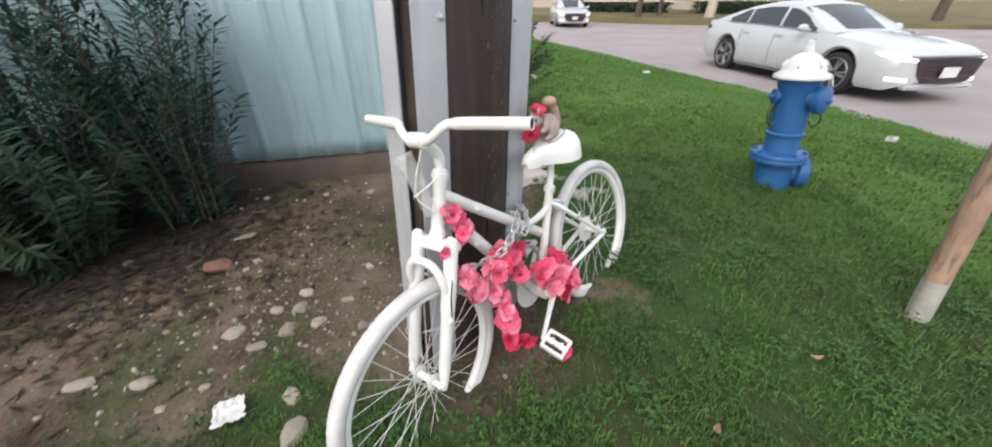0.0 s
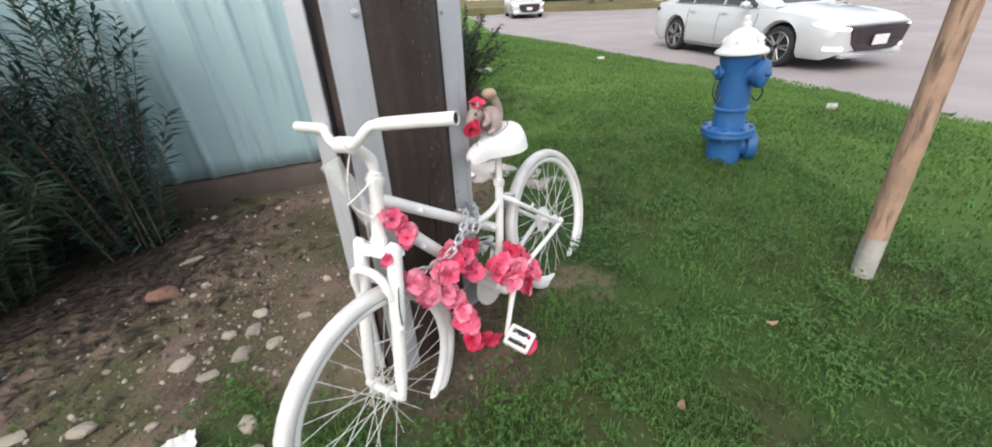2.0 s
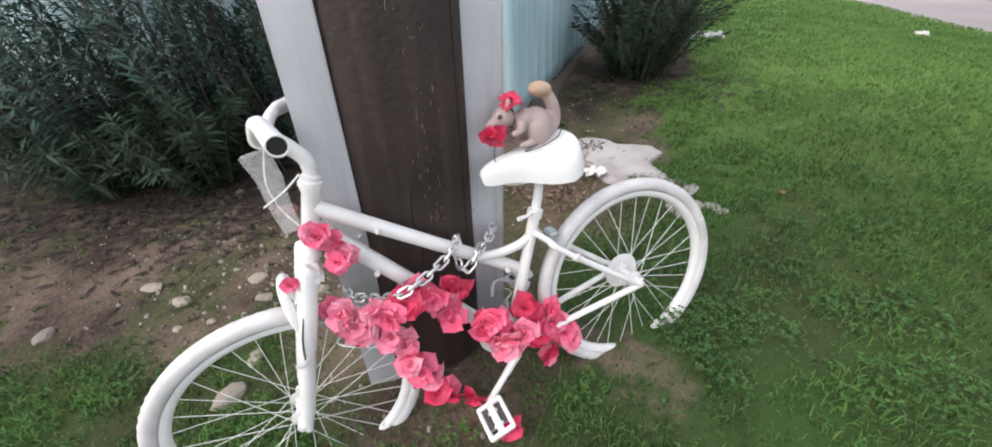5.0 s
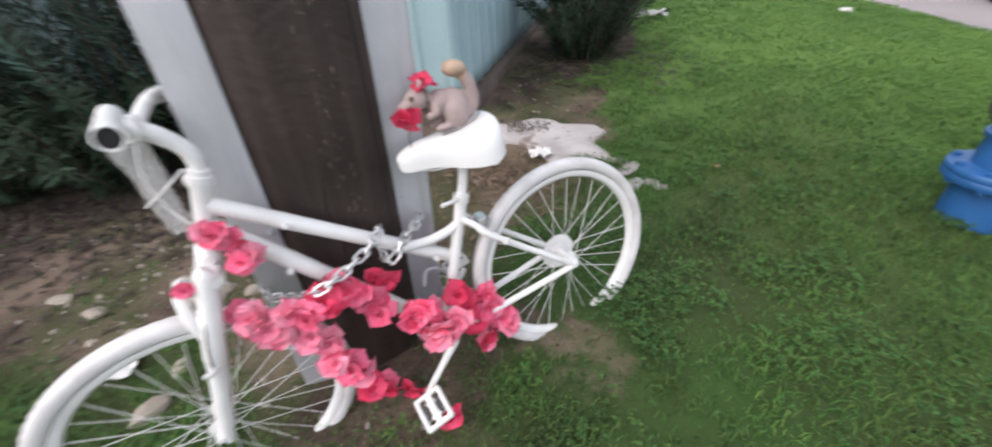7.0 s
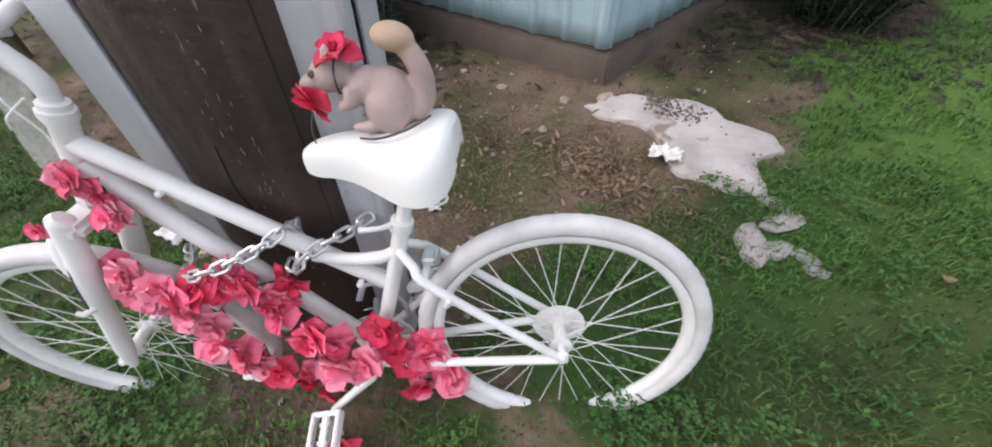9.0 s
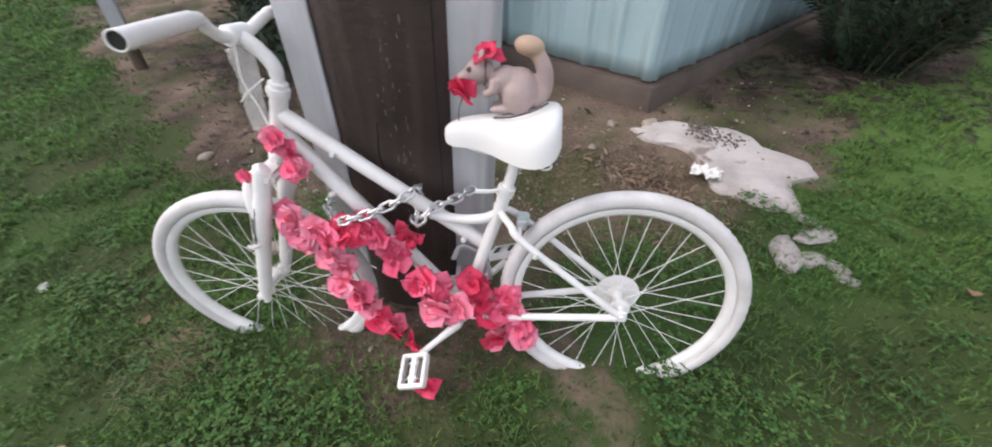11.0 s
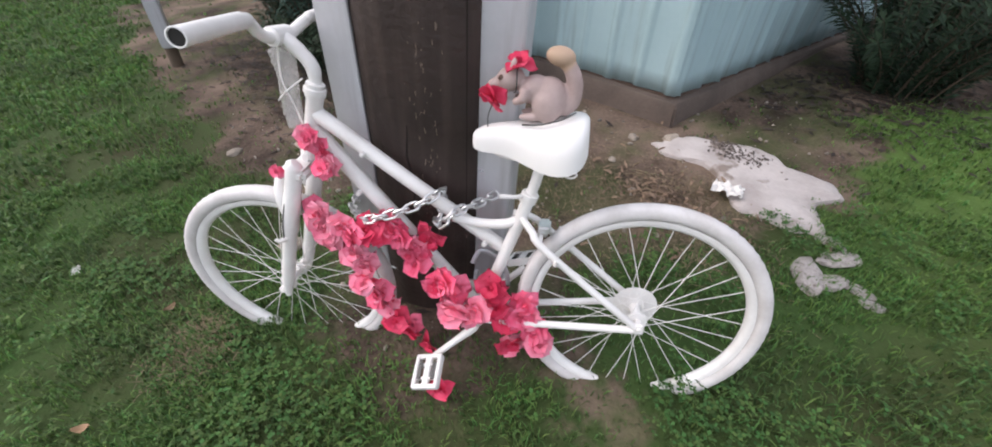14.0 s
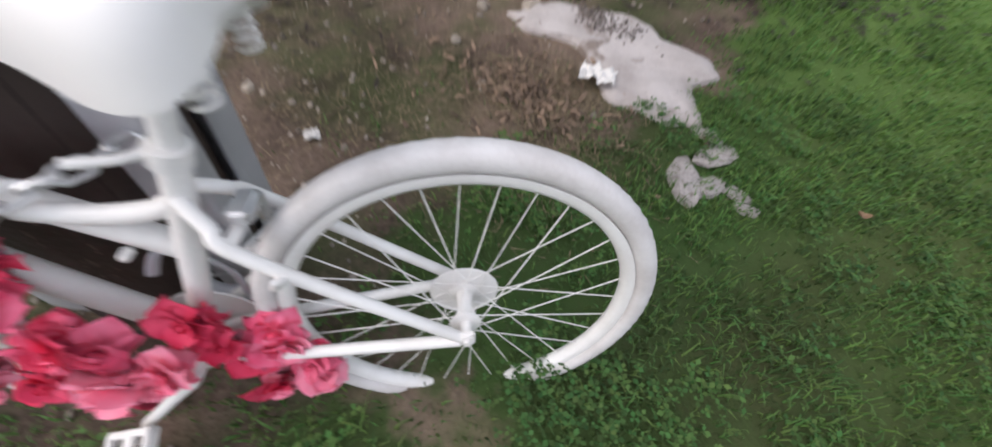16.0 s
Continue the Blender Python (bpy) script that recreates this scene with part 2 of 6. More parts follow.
M_PETAL_DEEP = material("deep_red_fabric", (0.70, 0.035, 0.10), (0.76, 0.09, 0.17), rough=0.6, scale=11, fine=80, mix=1.0, bump=0.2, depth=0.002, spread=0.15, spec=0.25)
M_SQUIRREL = material("painted_resin", (0.34, 0.255, 0.235), (0.25, 0.18, 0.165), rough=0.7, scale=14, fine=130, mix=0.8, bump=0.4, depth=0.002)
M_WIRE = material("dark_wire", (0.10, 0.095, 0.09), (0.05, 0.05, 0.05), rough=0.5, metal=0.5, bump=0)
M_LEAF = material("fallen_leaf", (0.30, 0.19, 0.11), (0.20, 0.125, 0.075), rough=0.8, scale=20, bump=0.2, spread=0.3)
M_CARPAINT = material("white_car_paint", (0.54, 0.545, 0.56), (0.51, 0.515, 0.53), rough=0.2, scale=1, fine=10, mix=0.3, bump=0)
M_CARPAINT.node_tree.nodes["Principled BSDF"].inputs["Coat Weight"].default_value = 0.6
M_CARGLASS = material("tinted_car_glass", (0.03, 0.035, 0.042), (0.02, 0.024, 0.03), rough=0.08, scale=1, fine=4, bump=0, spec=0.7)
M_RUBBER = material("tyre_rubber", (0.025, 0.025, 0.026), (0.015, 0.015, 0.015), rough=0.85, scale=20, bump=0.2)
M_ALLOY = material("dark_alloy", (0.30, 0.30, 0.31), (0.16, 0.16, 0.17), rough=0.35, metal=0.8, scale=8, bump=0)
M_BLACK = material("black_trim", (0.02, 0.02, 0.022), (0.012, 0.012, 0.013), rough=0.35, scale=8, bump=0)
M_MAROON = material("dark_grille", (0.045, 0.022, 0.026), (0.02, 0.012, 0.014), rough=0.4, scale=30, bump=0.3)
M_PLATE = material("plate_white", (0.75, 0.75, 0.76), (0.65, 0.65, 0.66), rough=0.5, bump=0)
M_BARK = material("far_bark", (0.13, 0.10, 0.08), (0.07, 0.055, 0.045), rough=0.9, scale=6, fine=30, mix=0.9, bump=0.6, depth=0.02)
M_HOUSE = material("beige_render", (0.52, 0.45, 0.37), (0.44, 0.37, 0.3), rough=0.85, scale=1, fine=20, mix=0.7)
M_HEDGE = material("far_hedge", (0.045, 0.075, 0.03), (0.025, 0.045, 0.02), rough=0.7, scale=2, fine=20, mix=0.8, bump=0, extra=by_island(0.5, 1.6, 0.02))


def plastic():
    m = bpy.data.materials.new("cloudy_plastic")
    m.use_nodes = True
    n, link = m.node_tree.nodes, m.node_tree.links.new
    s, tr, mx, ns = n["Principled BSDF"], n.new("ShaderNodeBsdfTransparent"), n.new("ShaderNodeMixShader"), n.new("ShaderNodeTexNoise")
    ns.inputs["Scale"].default_value = 22
    s.inputs["Base Color"].default_value = (0.74, 0.73, 0.71, 1)
    s.inputs["Roughness"].default_value = 0.35
    r = n.new("ShaderNodeMapRange")
    r.inputs["To Min"].default_value, r.inputs["To Max"].default_value = 0.04, 0.46
    link(ns.outputs["Fac"], r.inputs["Value"])
    link(r.outputs[0], mx.inputs[0])
    link(tr.outputs[0], mx.inputs[1])
    link(s.outputs[0], mx.inputs[2])
    link(mx.outputs[0], n["Material Output"].inputs["Surface"])
    return m


def lit_lamp():
    m = bpy.data.materials.new("lit_headlamp")
    m.use_nodes = True
    s = m.node_tree.nodes["Principled BSDF"]
    s.inputs["Base Color"].default_value = (0.9, 0.9, 0.88, 1)
    s.inputs["Emission Color"].default_value = (1, 0.98, 0.93, 1)
    s.inputs["Emission Strength"].default_value = 1.1
    return m


M_PLASTIC, M_LAMP = plastic(), lit_lamp()


# ---- building helpers ----
def mesh_of(name, bm, smooth=True):
    me = bpy.data.meshes.new(name)
    bmesh.ops.recalc_face_normals(bm, faces=bm.faces)
    bm.to_mesh(me)
    bm.free()
    if smooth:
        me.shade_smooth()
        me.set_sharp_from_angle(angle=radians(42))
    return me


def thing(name, label, category, m=None, group="", kind=""):
    ob = tagged(new(name), label, category, group, kind)
    if m is not None:
        ob.matrix_world = m
    return ob


def part(name, bm, mat, parent, label="", m=None, smooth=True):
    me = bm if isinstance(bm, bpy.types.Mesh) else mesh_of(name, bm, smooth)
    if not me.materials:
        me.materials.append(mat)
    ob = new(name, me)
    ob.parent = parent
    if m is not None:
        ob.matrix_local = m
    if label:
        tagged(ob, label)
    return ob


def solo(name, bm, mat, label, category, m=None, group="", kind="", smooth=True):
    me = bm if isinstance(bm, bpy.types.Mesh) else mesh_of(name, bm, smooth)
    if not me.materials:
        me.materials.append(mat)
    ob = tagged(new(name, me), label, category, group, kind)
    if m is not None:
        ob.matrix_world = m
    return ob


def smooth_path(points, n=8):
    """Catmull-Rom through the points."""
    p = [Vector(q) for q in points]
    out = []
    for i in range(len(p) - 1):
        a, b, c, d = p[max(i - 1, 0)], p[i], p[i + 1], p[min(i + 2, len(p) - 1)]
        for k in range(n):
            t = k / n
            out.append(0.5 * (2 * b + (c - a) * t + (2 * a - 5 * b + 4 * c - d) * t * t + (3 * b - a - 3 * c + d) * t ** 3))
    out.append(p[-1])
    return out


def tube(bm, points, radius, seg=12, closed=False, cap=True, flat=1.0):
    """A swept tube; radius is a number or one for each point."""
    p = [Vector(q) for q in points]
    n = len(p)
    rad = [radius] * n if isinstance(radius, (int, float)) else list(radius)
    side = None
    rings = []
    for i in range(n):
        if closed:
            t = (p[(i + 1) % n] - p[i - 1]).normalized()
        else:
            t = (p[min(i + 1, n - 1)] - p[max(i - 1, 0)]).normalized()
        if side is None:
            side = t.orthogonal().normalized()
        side = (side - t * side.dot(t)).normalized()
        other = t.cross(side)
        rings.append([bm.verts.new(p[i] + rad[i] * (math.cos(a) * side + math.sin(a) * flat * other)) for a in (2 * math.pi * k / seg for k in range(seg))])
    for i in range(n if closed else n - 1):
        a, b = rings[i], rings[(i + 1) % n]
        for k in range(seg):
            bm.faces.new((a[k], a[(k + 1) % seg], b[(k + 1) % seg], b[k]))
    if cap and not closed:
        bm.faces.new(rings[0][::-1])
        bm.faces.new(rings[-1])
    return bm


def tubes(*args, **kw):
    return tube(bmesh.new(), *args, **kw)


def box(bm, size, m=None, bevel=0.0):
    g = bmesh.ops.create_cube(bm, size=1.0)
    vs = g["verts"]
    for v in vs:
        v.co = Vector((v.co.x * size[0], v.co.y * size[1], v.co.z * size[2]))
    if bevel:
        es = list({e for v in vs for e in v.link_edges})
        r = bmesh.ops.bevel(bm, geom=es, offset=bevel, segments=2, affect="EDGES")
        vs = list({v for f in r["faces"] for v in f.verts} | {v for v in vs if v.is_valid})
    if m is not None:
        bmesh.ops.transform(bm, matrix=m, verts=vs)
    return bm


def boxes(size, m=None, bevel=0.0):
    return box(bmesh.new(), size, m, bevel)


def lathe(bm, profile, seg=32, m=None):
    """Turned round z: (radius, height) rows."""
    rings = []
    for r, z in profile:
        rings.append([bm.verts.new((m or Matrix()) @ Vector((r * math.cos(2 * math.pi * k / seg), r * math.sin(2 * math.pi * k / seg), z))) for k in range(seg)])
    for a, b in zip(rings, rings[1:]):
        for k in range(seg):
            bm.faces.new((a[k], a[(k + 1) % seg], b[(k + 1) % seg], b[k]))
    bm.faces.new(rings[0][::-1])
    bm.faces.new(rings[-1])
    return bm


def turned(profile, seg=32, m=None):
    return lathe(bmesh.new(), profile, seg, m)


def blob(bm, centre, radii, sub=3, m=None):
    g = bmesh.ops.create_icosphere(bm, subdivisions=sub, radius=1.0)
    for v in g["verts"]:
        v.co = Vector((v.co.x * radii[0], v.co.y * radii[1], v.co.z * radii[2]))
        if m is not None:
            v.co = m @ v.co
        v.co += Vector(centre)
    return bm


def from_arrays(name, verts, faces, smooth=False):
    me = bpy.data.meshes.new(name)
    me.from_pydata(verts, [], faces)
    if smooth:
        me.shade_smooth()
    return me


def clamp(v, a=0.0, b=1.0):
    return max(a, min(b, v))


# ---- the plan ----
KERB = [(1.0, 30.0), (1.6, 16.0), (3.1, 11.6), (4.0, 8.0), (4.85, 5.7), (5.15, 3.8), (5.6, 0.0), (6.2, -9.0)]
BARE = [(-7, -0.6), (-3.9, 0.0), (-2.6, 0.33), (-1.75, 0.56), (-1.3, 0.72), (-0.8, 1.03), (-0.4, 0.92), (-0.15, 0.78), (0.12, 0.98), (0.38, 1.38),
        (0.60, 1.56), (0.50, 1.70), (0.22, 1.80), (0.12, 2.05), (0.25, 2.35), (0.40, 2.65), (0.36, 3.1), (0.2, 3.55), (0.0, 3.95), (0.35, 4.6), (0.2, 6.2), (-1.5, 6.2), (-1.2, 3.0), (-7, 1.5)]


def kerb_distance(x, y):
    """Metres from the road's edge; plus on the lawn."""
    best, sign = 1e9, 1
    for (ax, ay), (bx, by) in zip(KERB, KERB[1:]):
        dx, dy = bx - ax, by - ay
        u = clamp(((x - ax) * dx + (y - ay) * dy) / (dx * dx + dy * dy))
        ex, ey = x - ax - u * dx, y - ay - u * dy
        d = math.hypot(ex, ey)
        if d < best:
            best, sign = d, (1 if dx * ey - dy * ex < 0 else -1)
    return best * sign


def bareness(x, y):
    """1 inside the bare earth, 0 outside, over a soft, ragged edge."""
    inside, best = False, 1e9
    for (ax, ay), (bx, by) in zip(BARE, BARE[1:] + BARE[:1]):
        if (ay > y) != (by > y) and x < (bx - ax) * (y - ay) / (by - ay) + ax:
            inside = not inside
        dx, dy = bx - ax, by - ay
        u = clamp(((x - ax) * dx + (y - ay) * dy) / (dx * dx + dy * dy))
        best = min(best, math.hypot(x - ax - u * dx, y - ay - u * dy))
    d = best if inside else -best
    d += 0.22 * noise.noise((x * 2.1, y * 2.1, 3.0)) + 0.10 * noise.noise((x * 6, y * 6, 7.0))
    return clamp(0.5 + d / 0.3)


def rise(x, y):
    """Height of the ground without its fine relief."""
    d = kerb_distance(x, y)
    s = clamp(d / 2.6)
    w = s * s * (3 - 2 * s)
    return 0.0524 * clamp(y, -1.5, 5.0) * w + (0.02 if d > 0 else -0.25 * clamp(-d / 0.15))


def height(x, y):
    z = rise(x, y)
    if -5 < x < 5 and -3 < y < 8:
        ux, uy = 0.40 - x, 1.63 - y
        s = clamp((0.6455 * ux + 0.7635 * uy), -0.25, 1.35)
        d2 = (ux - 0.6455 * s) ** 2 + (uy - 0.7635 * s) ** 2
        z += 0.042 * math.exp(-d2 / 0.07)
        z += 0.018 * noise.noise((x * 1.3, y * 1.3, 0)) + 0.006 * noise.noise((x * 5, y * 5, 2))
    return z


def spaced(lo, hi, fine_lo, fine_hi, step, grow):
    """Grid lines: even steps within the fine stretch, growing outside."""
    a = list(np.arange(fine_lo, fine_hi, step))
    s, x = step, fine_hi
    while x < hi:
        a.append(x)
        s *= grow
        x += s
    a.append(hi)
    s, x = step, fine_lo
    while x > lo:
        s *= grow
        x -= s
        a.insert(0, max(x, lo))
    return a


def turf(x, y):
    """1 on the brighter lawn towards the street, 0 on the darker weedy grass by the building."""
    s = clamp((0.40 * x + 0.70 * y - 1.60 + 0.6 * noise.noise((x * 0.9, y * 0.9, 21))) / 2.6) if x > -0.5 else 0.0
    s *= 1 - 0.85 * math.exp(-((x - 3.9) ** 2 + (y - 3.2) ** 2) / 0.3)
    return s * s * (3 - 2 * s)


def build_ground():
    xs, ys = spaced(-300, 300, -3.2, 3.0, 0.035, 1.10), spaced(-200, 400, -0.6, 4.4, 0.035, 1.10)
    verts = [(x, y, height(x, y)) for y in ys for x in xs]
    nx = len(xs)
    faces = [(j * nx + i, j * nx + i + 1, (j + 1) * nx + i + 1, (j + 1) * nx + i) for j in range(len(ys) - 1) for i in range(nx - 1)]
    me = from_arrays("ground", verts, faces, True)
    me.attributes.new("bare", "FLOAT", "POINT").data.foreach_set("value", [bareness(v[0], v[1]) if -8 < v[0] < 2 and -2 < v[1] < 8 else 0.0 for v in verts])
    me.attributes.new("turf", "FLOAT", "POINT").data.foreach_set("value", [turf(v[0], v[1]) for v in verts])
    return solo("ground", me, M_GROUND, "mown green lawn with a strip of bare brown earth", "ground", kind="structure")


build_ground()


def build_road():
    bm = bmesh.new()
    rows = []
    path = smooth_path([(x, y, 0) for x, y in KERB], 6)
    for p in path:
        row = []
        for k, off in enumerate((0, 0.12, 0.5, 2, 5, 9, 14, 20, 30, 60, 120)):
            row.append(bm.verts.new((p.x + off, p.y + off * 0.3, -0.035 - 0.06 * clamp(off / 0.5) + 0.012 * max(0, off - 8))))
        rows.append(row)
    for a, b in zip(rows, rows[1:]):
        for k in range(len(a) - 1):
            bm.faces.new((a[k], a[k + 1], b[k + 1], b[k]))
    solo("road", bm, M_ROAD, "pale pinkish-grey concrete street", "road", kind="structure")


build_road()


# ---- the building ----
CORNER = Vector((-0.60, 3.03, 0))
ALONG_A = Vector((-0.965, -0.262, 0)).normalized()
ALONG_B = Vector((-0.10, 0.995, 0)).normalized()
SILL = 0.33


def siding(bm, start, along, out, length, low, high):
    """A ribbed sheet: flat pans 0.2 m wide with narrow raised ribs, the lower edge eaten by rust."""
    s, pts = 0.0, []
    while s < length:
        for d, o in ((0, 0), (0.010, 0.003), (0.022, 0.012), (0.036, 0.016), (0.050, 0.012), (0.062, 0.003), (0.072, 0.0)):
            pts.append((s + d, o))
        s += 0.215
    rows = []
    for s, o in pts:
        base = start + along * s + out * o
        ragged = 0.014 * noise.noise((s * 7, 1.0, low)) + 0.010 * noise.noise((s * 31, 4.0, 0))
        rows.append([bm.verts.new(base + Vector((0, 0, z))) for z in (low + ragged, low + 0.12, low + 0.6, high)])
    for a, b in zip(rows, rows[1:]):
        for k in range(3):
            bm.faces.new((a[k], b[k], b[k + 1], a[k + 1]))


def build_house():
    house = thing("building", "pale blue building clad in ribbed sheet metal above a dirty plinth", "building")
    out_a, out_b = Vector((ALONG_A.y, -ALONG_A.x, 0)), Vector((-ALONG_B.y, ALONG_B.x, 0))
    out_a = out_a if out_a.y < 0 else -out_a
    out_b = out_b if out_b.x > 0 else -out_b
    for name, along, out, length in (("siding", ALONG_A, out_a, 9.0), ("siding", ALONG_B, out_b, 7.0)):
        bm = bmesh.new()
        siding(bm, CORNER.copy(), along, out, length, SILL, 3.3)
        ob = part(name, bm, M_SIDING, house, "pale blue ribbed metal siding, streaked with grime")
        md = ob.modifiers.new("thick", "SOLIDIFY")
        md.thickness = 0.004
        strip = bmesh.new()
        k, n = 0, int(length / 0.05)
        for k in range(n):
            s = k * 0.05
            hgt = 0.012 + 0.014 * max(0, noise.noise((s * 9, along.x, 5)))
            box(strip, (0.05, 0.012, hgt), Matrix.Translation(CORNER + along * (s + 0.025) - out * 0.002 + Vector((0, 0, SILL - 0.012 + hgt / 2))) @ Matrix.Rotation(math.atan2(along.y, along.x), 4, "Z"))
        part("rusted_edge", strip, M_RUST, house, "rusted lower edge of the siding", smooth=False)
        bm = bmesh.new()
        rows = []
        n = int(length / 0.06)
        for i in range(n + 1):
            s = -0.055 + (length + 0.05) * i / n
            b = CORNER + along * s
            g = height(b.x, b.y)
            w = 0.012 * noise.noise((s * 4, along.y, 1))
            rows.append([bm.verts.new(b + out * o + (along * (0.055 - max(o, 0)) if i == 0 else Vector()) + Vector((0, 0, z))) for o, z in ((0.085 + w, g - 0.12), (0.07 + w, g + 0.03), (0.06 + w, SILL - 0.045 + w), (0.045, SILL - 0.02), (-0.05, SILL - 0.006), (-0.05, g - 0.12))])
        for a, b in zip(rows, rows[1:]):
            for k in range(5):
                bm.faces.new((a[k], b[k], b[k + 1], a[k + 1]))
        part("plinth", bm, M_PLINTH, house, "earth-stained concrete plinth")
    far_a, far_b = CORNER + ALONG_A * 9, CORNER + ALONG_B * 7
    for a, b, nm in ((far_a, far_a + ALONG_B * 7, "back_wall"), (far_b, far_b + ALONG_A * 9, "back_wall")):
        d = b - a
        part(nm, boxes((d.length, 0.1, 3.3), Matrix.Translation((a + b) / 2 + Vector((0, 0, 1.65))) @ Matrix.Rotation(math.atan2(d.y, d.x), 4, "Z")), M_SIDING, house)
    bm = bmesh.new()
    vs = [bm.verts.new(p + Vector((0, 0, z))) for z in (3.3, 3.4) for p in (CORNER, far_a, far_a + ALONG_B * 7, far_b)]
    for f in ((3, 2, 1, 0), (4, 5, 6, 7), (0, 1, 5, 4), (1, 2, 6, 5), (2, 3, 7, 6), (3, 0, 4, 7)):
        bm.faces.new([vs[i] for i in f])
    part("roof", bm, M_ROOF, house, smooth=False)


build_house()

# ---- the utility pole and its steel splints ----
POLE_UP = Vector((0.022, 0.055, 0.998)).normalized()
POLE_X = Vector((-0.645, -0.764, 0))
POLE_X = (POLE_X - POLE_UP * POLE_X.dot(POLE_UP)).normalized()
POLE_Y = POLE_UP.cross(POLE_X)
POLE_M = Matrix.Translation((-0.068, 1.206, 0.0)) @ Matrix((POLE_X, POLE_Y, POLE_UP)).transposed().to_4x4()


def build_pole():
    pole = thing("utility_pole", "dark creosoted timber utility pole, scratched and cracked", "utility pole", POLE_M)
    bm = bmesh.new()
    rows = []
    n, levels = 72, 60
    for j in range(levels + 1):
        z = -0.3 + 6.3 * (j / levels) ** 1.3
        ring = []
        for a in (2 * math.pi * k / n for k in range(n)):
            r = 1 - 0.035 * z + 0.022 * noise.noise((math.cos(a) * 5, math.sin(a) * 5, z * 0.7)) - 0.02 * max(0.0, noise.noise((math.cos(a) * 14, math.sin(a) * 14, z * 0.25)))
            ring.append(bm.verts.new((0.196 * r * math.cos(a) + math.copysign(0.030 * clamp((abs(math.cos(a)) - 0.9) / 0.08), math.cos(a)), -0.082 + 0.124 * r * math.sin(a), z)))
        rows.append(ring)
    for a, b in zip(rows, rows[1:]):
        for k in range(n):
            bm.faces.new((a[k], a[(k + 1) % n], b[(k + 1) % n], b[k]))
    bm.faces.new(rows[-1])
    part("shaft", bm, M_POLE, pole)
    rng = random.Random(4)

    def on_face(x, z, out=0.002):
        r = 1 - 0.035 * z
        return Vector((x, -0.082 + 0.124 * r * math.sqrt(max(0.0, 1 - (x / (0.196 * r)) ** 2)) + out, z))
    bm = bmesh.new()
    for k in range(150):
        x, z = rng.gauss(-0.042, 0.02) + (0.025 if k % 3 == 0 else 0.0), rng.uniform(0.35, 1.7)
        l = rng.uniform(0.0015, 0.014) * rng.random()
        tube(bm, [on_face(x + rng.uniform(-0.0012, 0.0012), z + l * q, 0.0006) for q in (-1, -0.3, 0.3, 1)], [0.0004, rng.uniform(0.0005, 0.0012), 0.0008, 0.0004], 5)
    tagged(part("scratch", bm, M_SCAR, pole, "pale flecks scratched in the dark timber"), kind="stuff")
    bm = bmesh.new()
    tube(bm, [on_face(0.055 - 0.02 * q + 0.006 * math.sin(9 * q), 1.75 - 0.42 * q, 0.0) for q in (0, 0.2, 0.4, 0.6, 0.8, 1)], [0.004, 0.006, 0.005, 0.005, 0.003, 0.001], 6)
    tube(bm, [on_face(-0.125 + 0.004 * math.sin(5 * q), 1.9 - 1.7 * q, 0.0) for q in (0, 0.2, 0.4, 0.6, 0.8, 1)], [0.001, 0.0015, 0.002, 0.0015, 0.001, 0.0005], 6)
    tube(bm, [on_face(0.02 + 0.01 * math.sin(7 * q), 0.85 - 0.3 * q, 0.0) for q in (0, 0.3, 0.6, 1)], [0.001, 0.003, 0.003, 0.001], 6)
    part("crack", bm, M_CRACK, pole)
    for sgn, near, turn in ((1, 0.0, 0.5), (-1, -0.012, 1.0)):
        splint = thing("steel_splint", "galvanised steel plates bolted along a timber utility pole", "steel splint", POLE_M, "splints of the pole")
        t = 0.008
        front = [(0.146, near + 0.001), (0.180, near - 0.010), (0.215, near - 0.028), (0.243, near - 0.047), (0.243, near - 0.056), (0.236, near - 0.056), (0.210, near - 0.037), (0.176, near - 0.019), (0.146, near - 0.008)]
        if sgn < 0:
            front = [(0.140, near + 0.001), (0.190, near + 0.006), (0.243, near + 0.014), (0.249, near + 0.010), (0.249, near - 0.030), (0.241, near - 0.030), (0.240, near + 0.004), (0.190, near - 0.003), (0.140, near - 0.008)]
        else:
            front = [(x, near + (q - near) * (turn if q - near < -0.009 else 1.0) - (0.004 if q - near < -0.009 and x < 0.24 and turn < 1 and k > 4 else 0.0)) for k, (x, q) in enumerate(front)]
        rear = [(0.236, -0.104), (0.246, -0.135), (0.251, -0.165), (0.244, -0.172), (0.14, -0.192), (0.14, -0.184), (0.238, -0.163), (0.237, -0.135), (0.228, -0.107)]
        for prof in (front, rear):
            bm = bmesh.new()
            lo = [bm.verts.new((sgn * x, q, -0.25)) for x, q in prof]
            hi = [bm.verts.new((sgn * x, q, 3.4)) for x, q in prof]
            for k in range(len(prof)):
                bm.faces.new((lo[k], lo[(k + 1) % len(prof)], hi[(k + 1) % len(prof)], hi[k]))
            bm.faces.new(lo[::-1])
            bm.faces.new(hi)
            bmesh.ops.bevel(bm, geom=[e for e in bm.edges if abs(e.verts[0].co.z - e.verts[1].co.z) > 1], offset=0.002, segments=2, affect="EDGES")
            part("plate", bm, M_STEEL, splint)
        for z in (0.72, 1.32, 1.9):
            x = sgn * 0.164
            part("bolt", turned([(0.006, -0.004), (0.011, 0.0), (0.011, 0.006), (0.006, 0.0075), (0.005, 0.016)], 6, Matrix.Translation((x, near - 0.004, z)) @ Matrix.Rotation(-math.pi / 2, 4, "X")), M_STEEL, splint)
    band = thing("pole_band", "thin galvanised wire loop round the pole's foot", "wire", POLE_M)
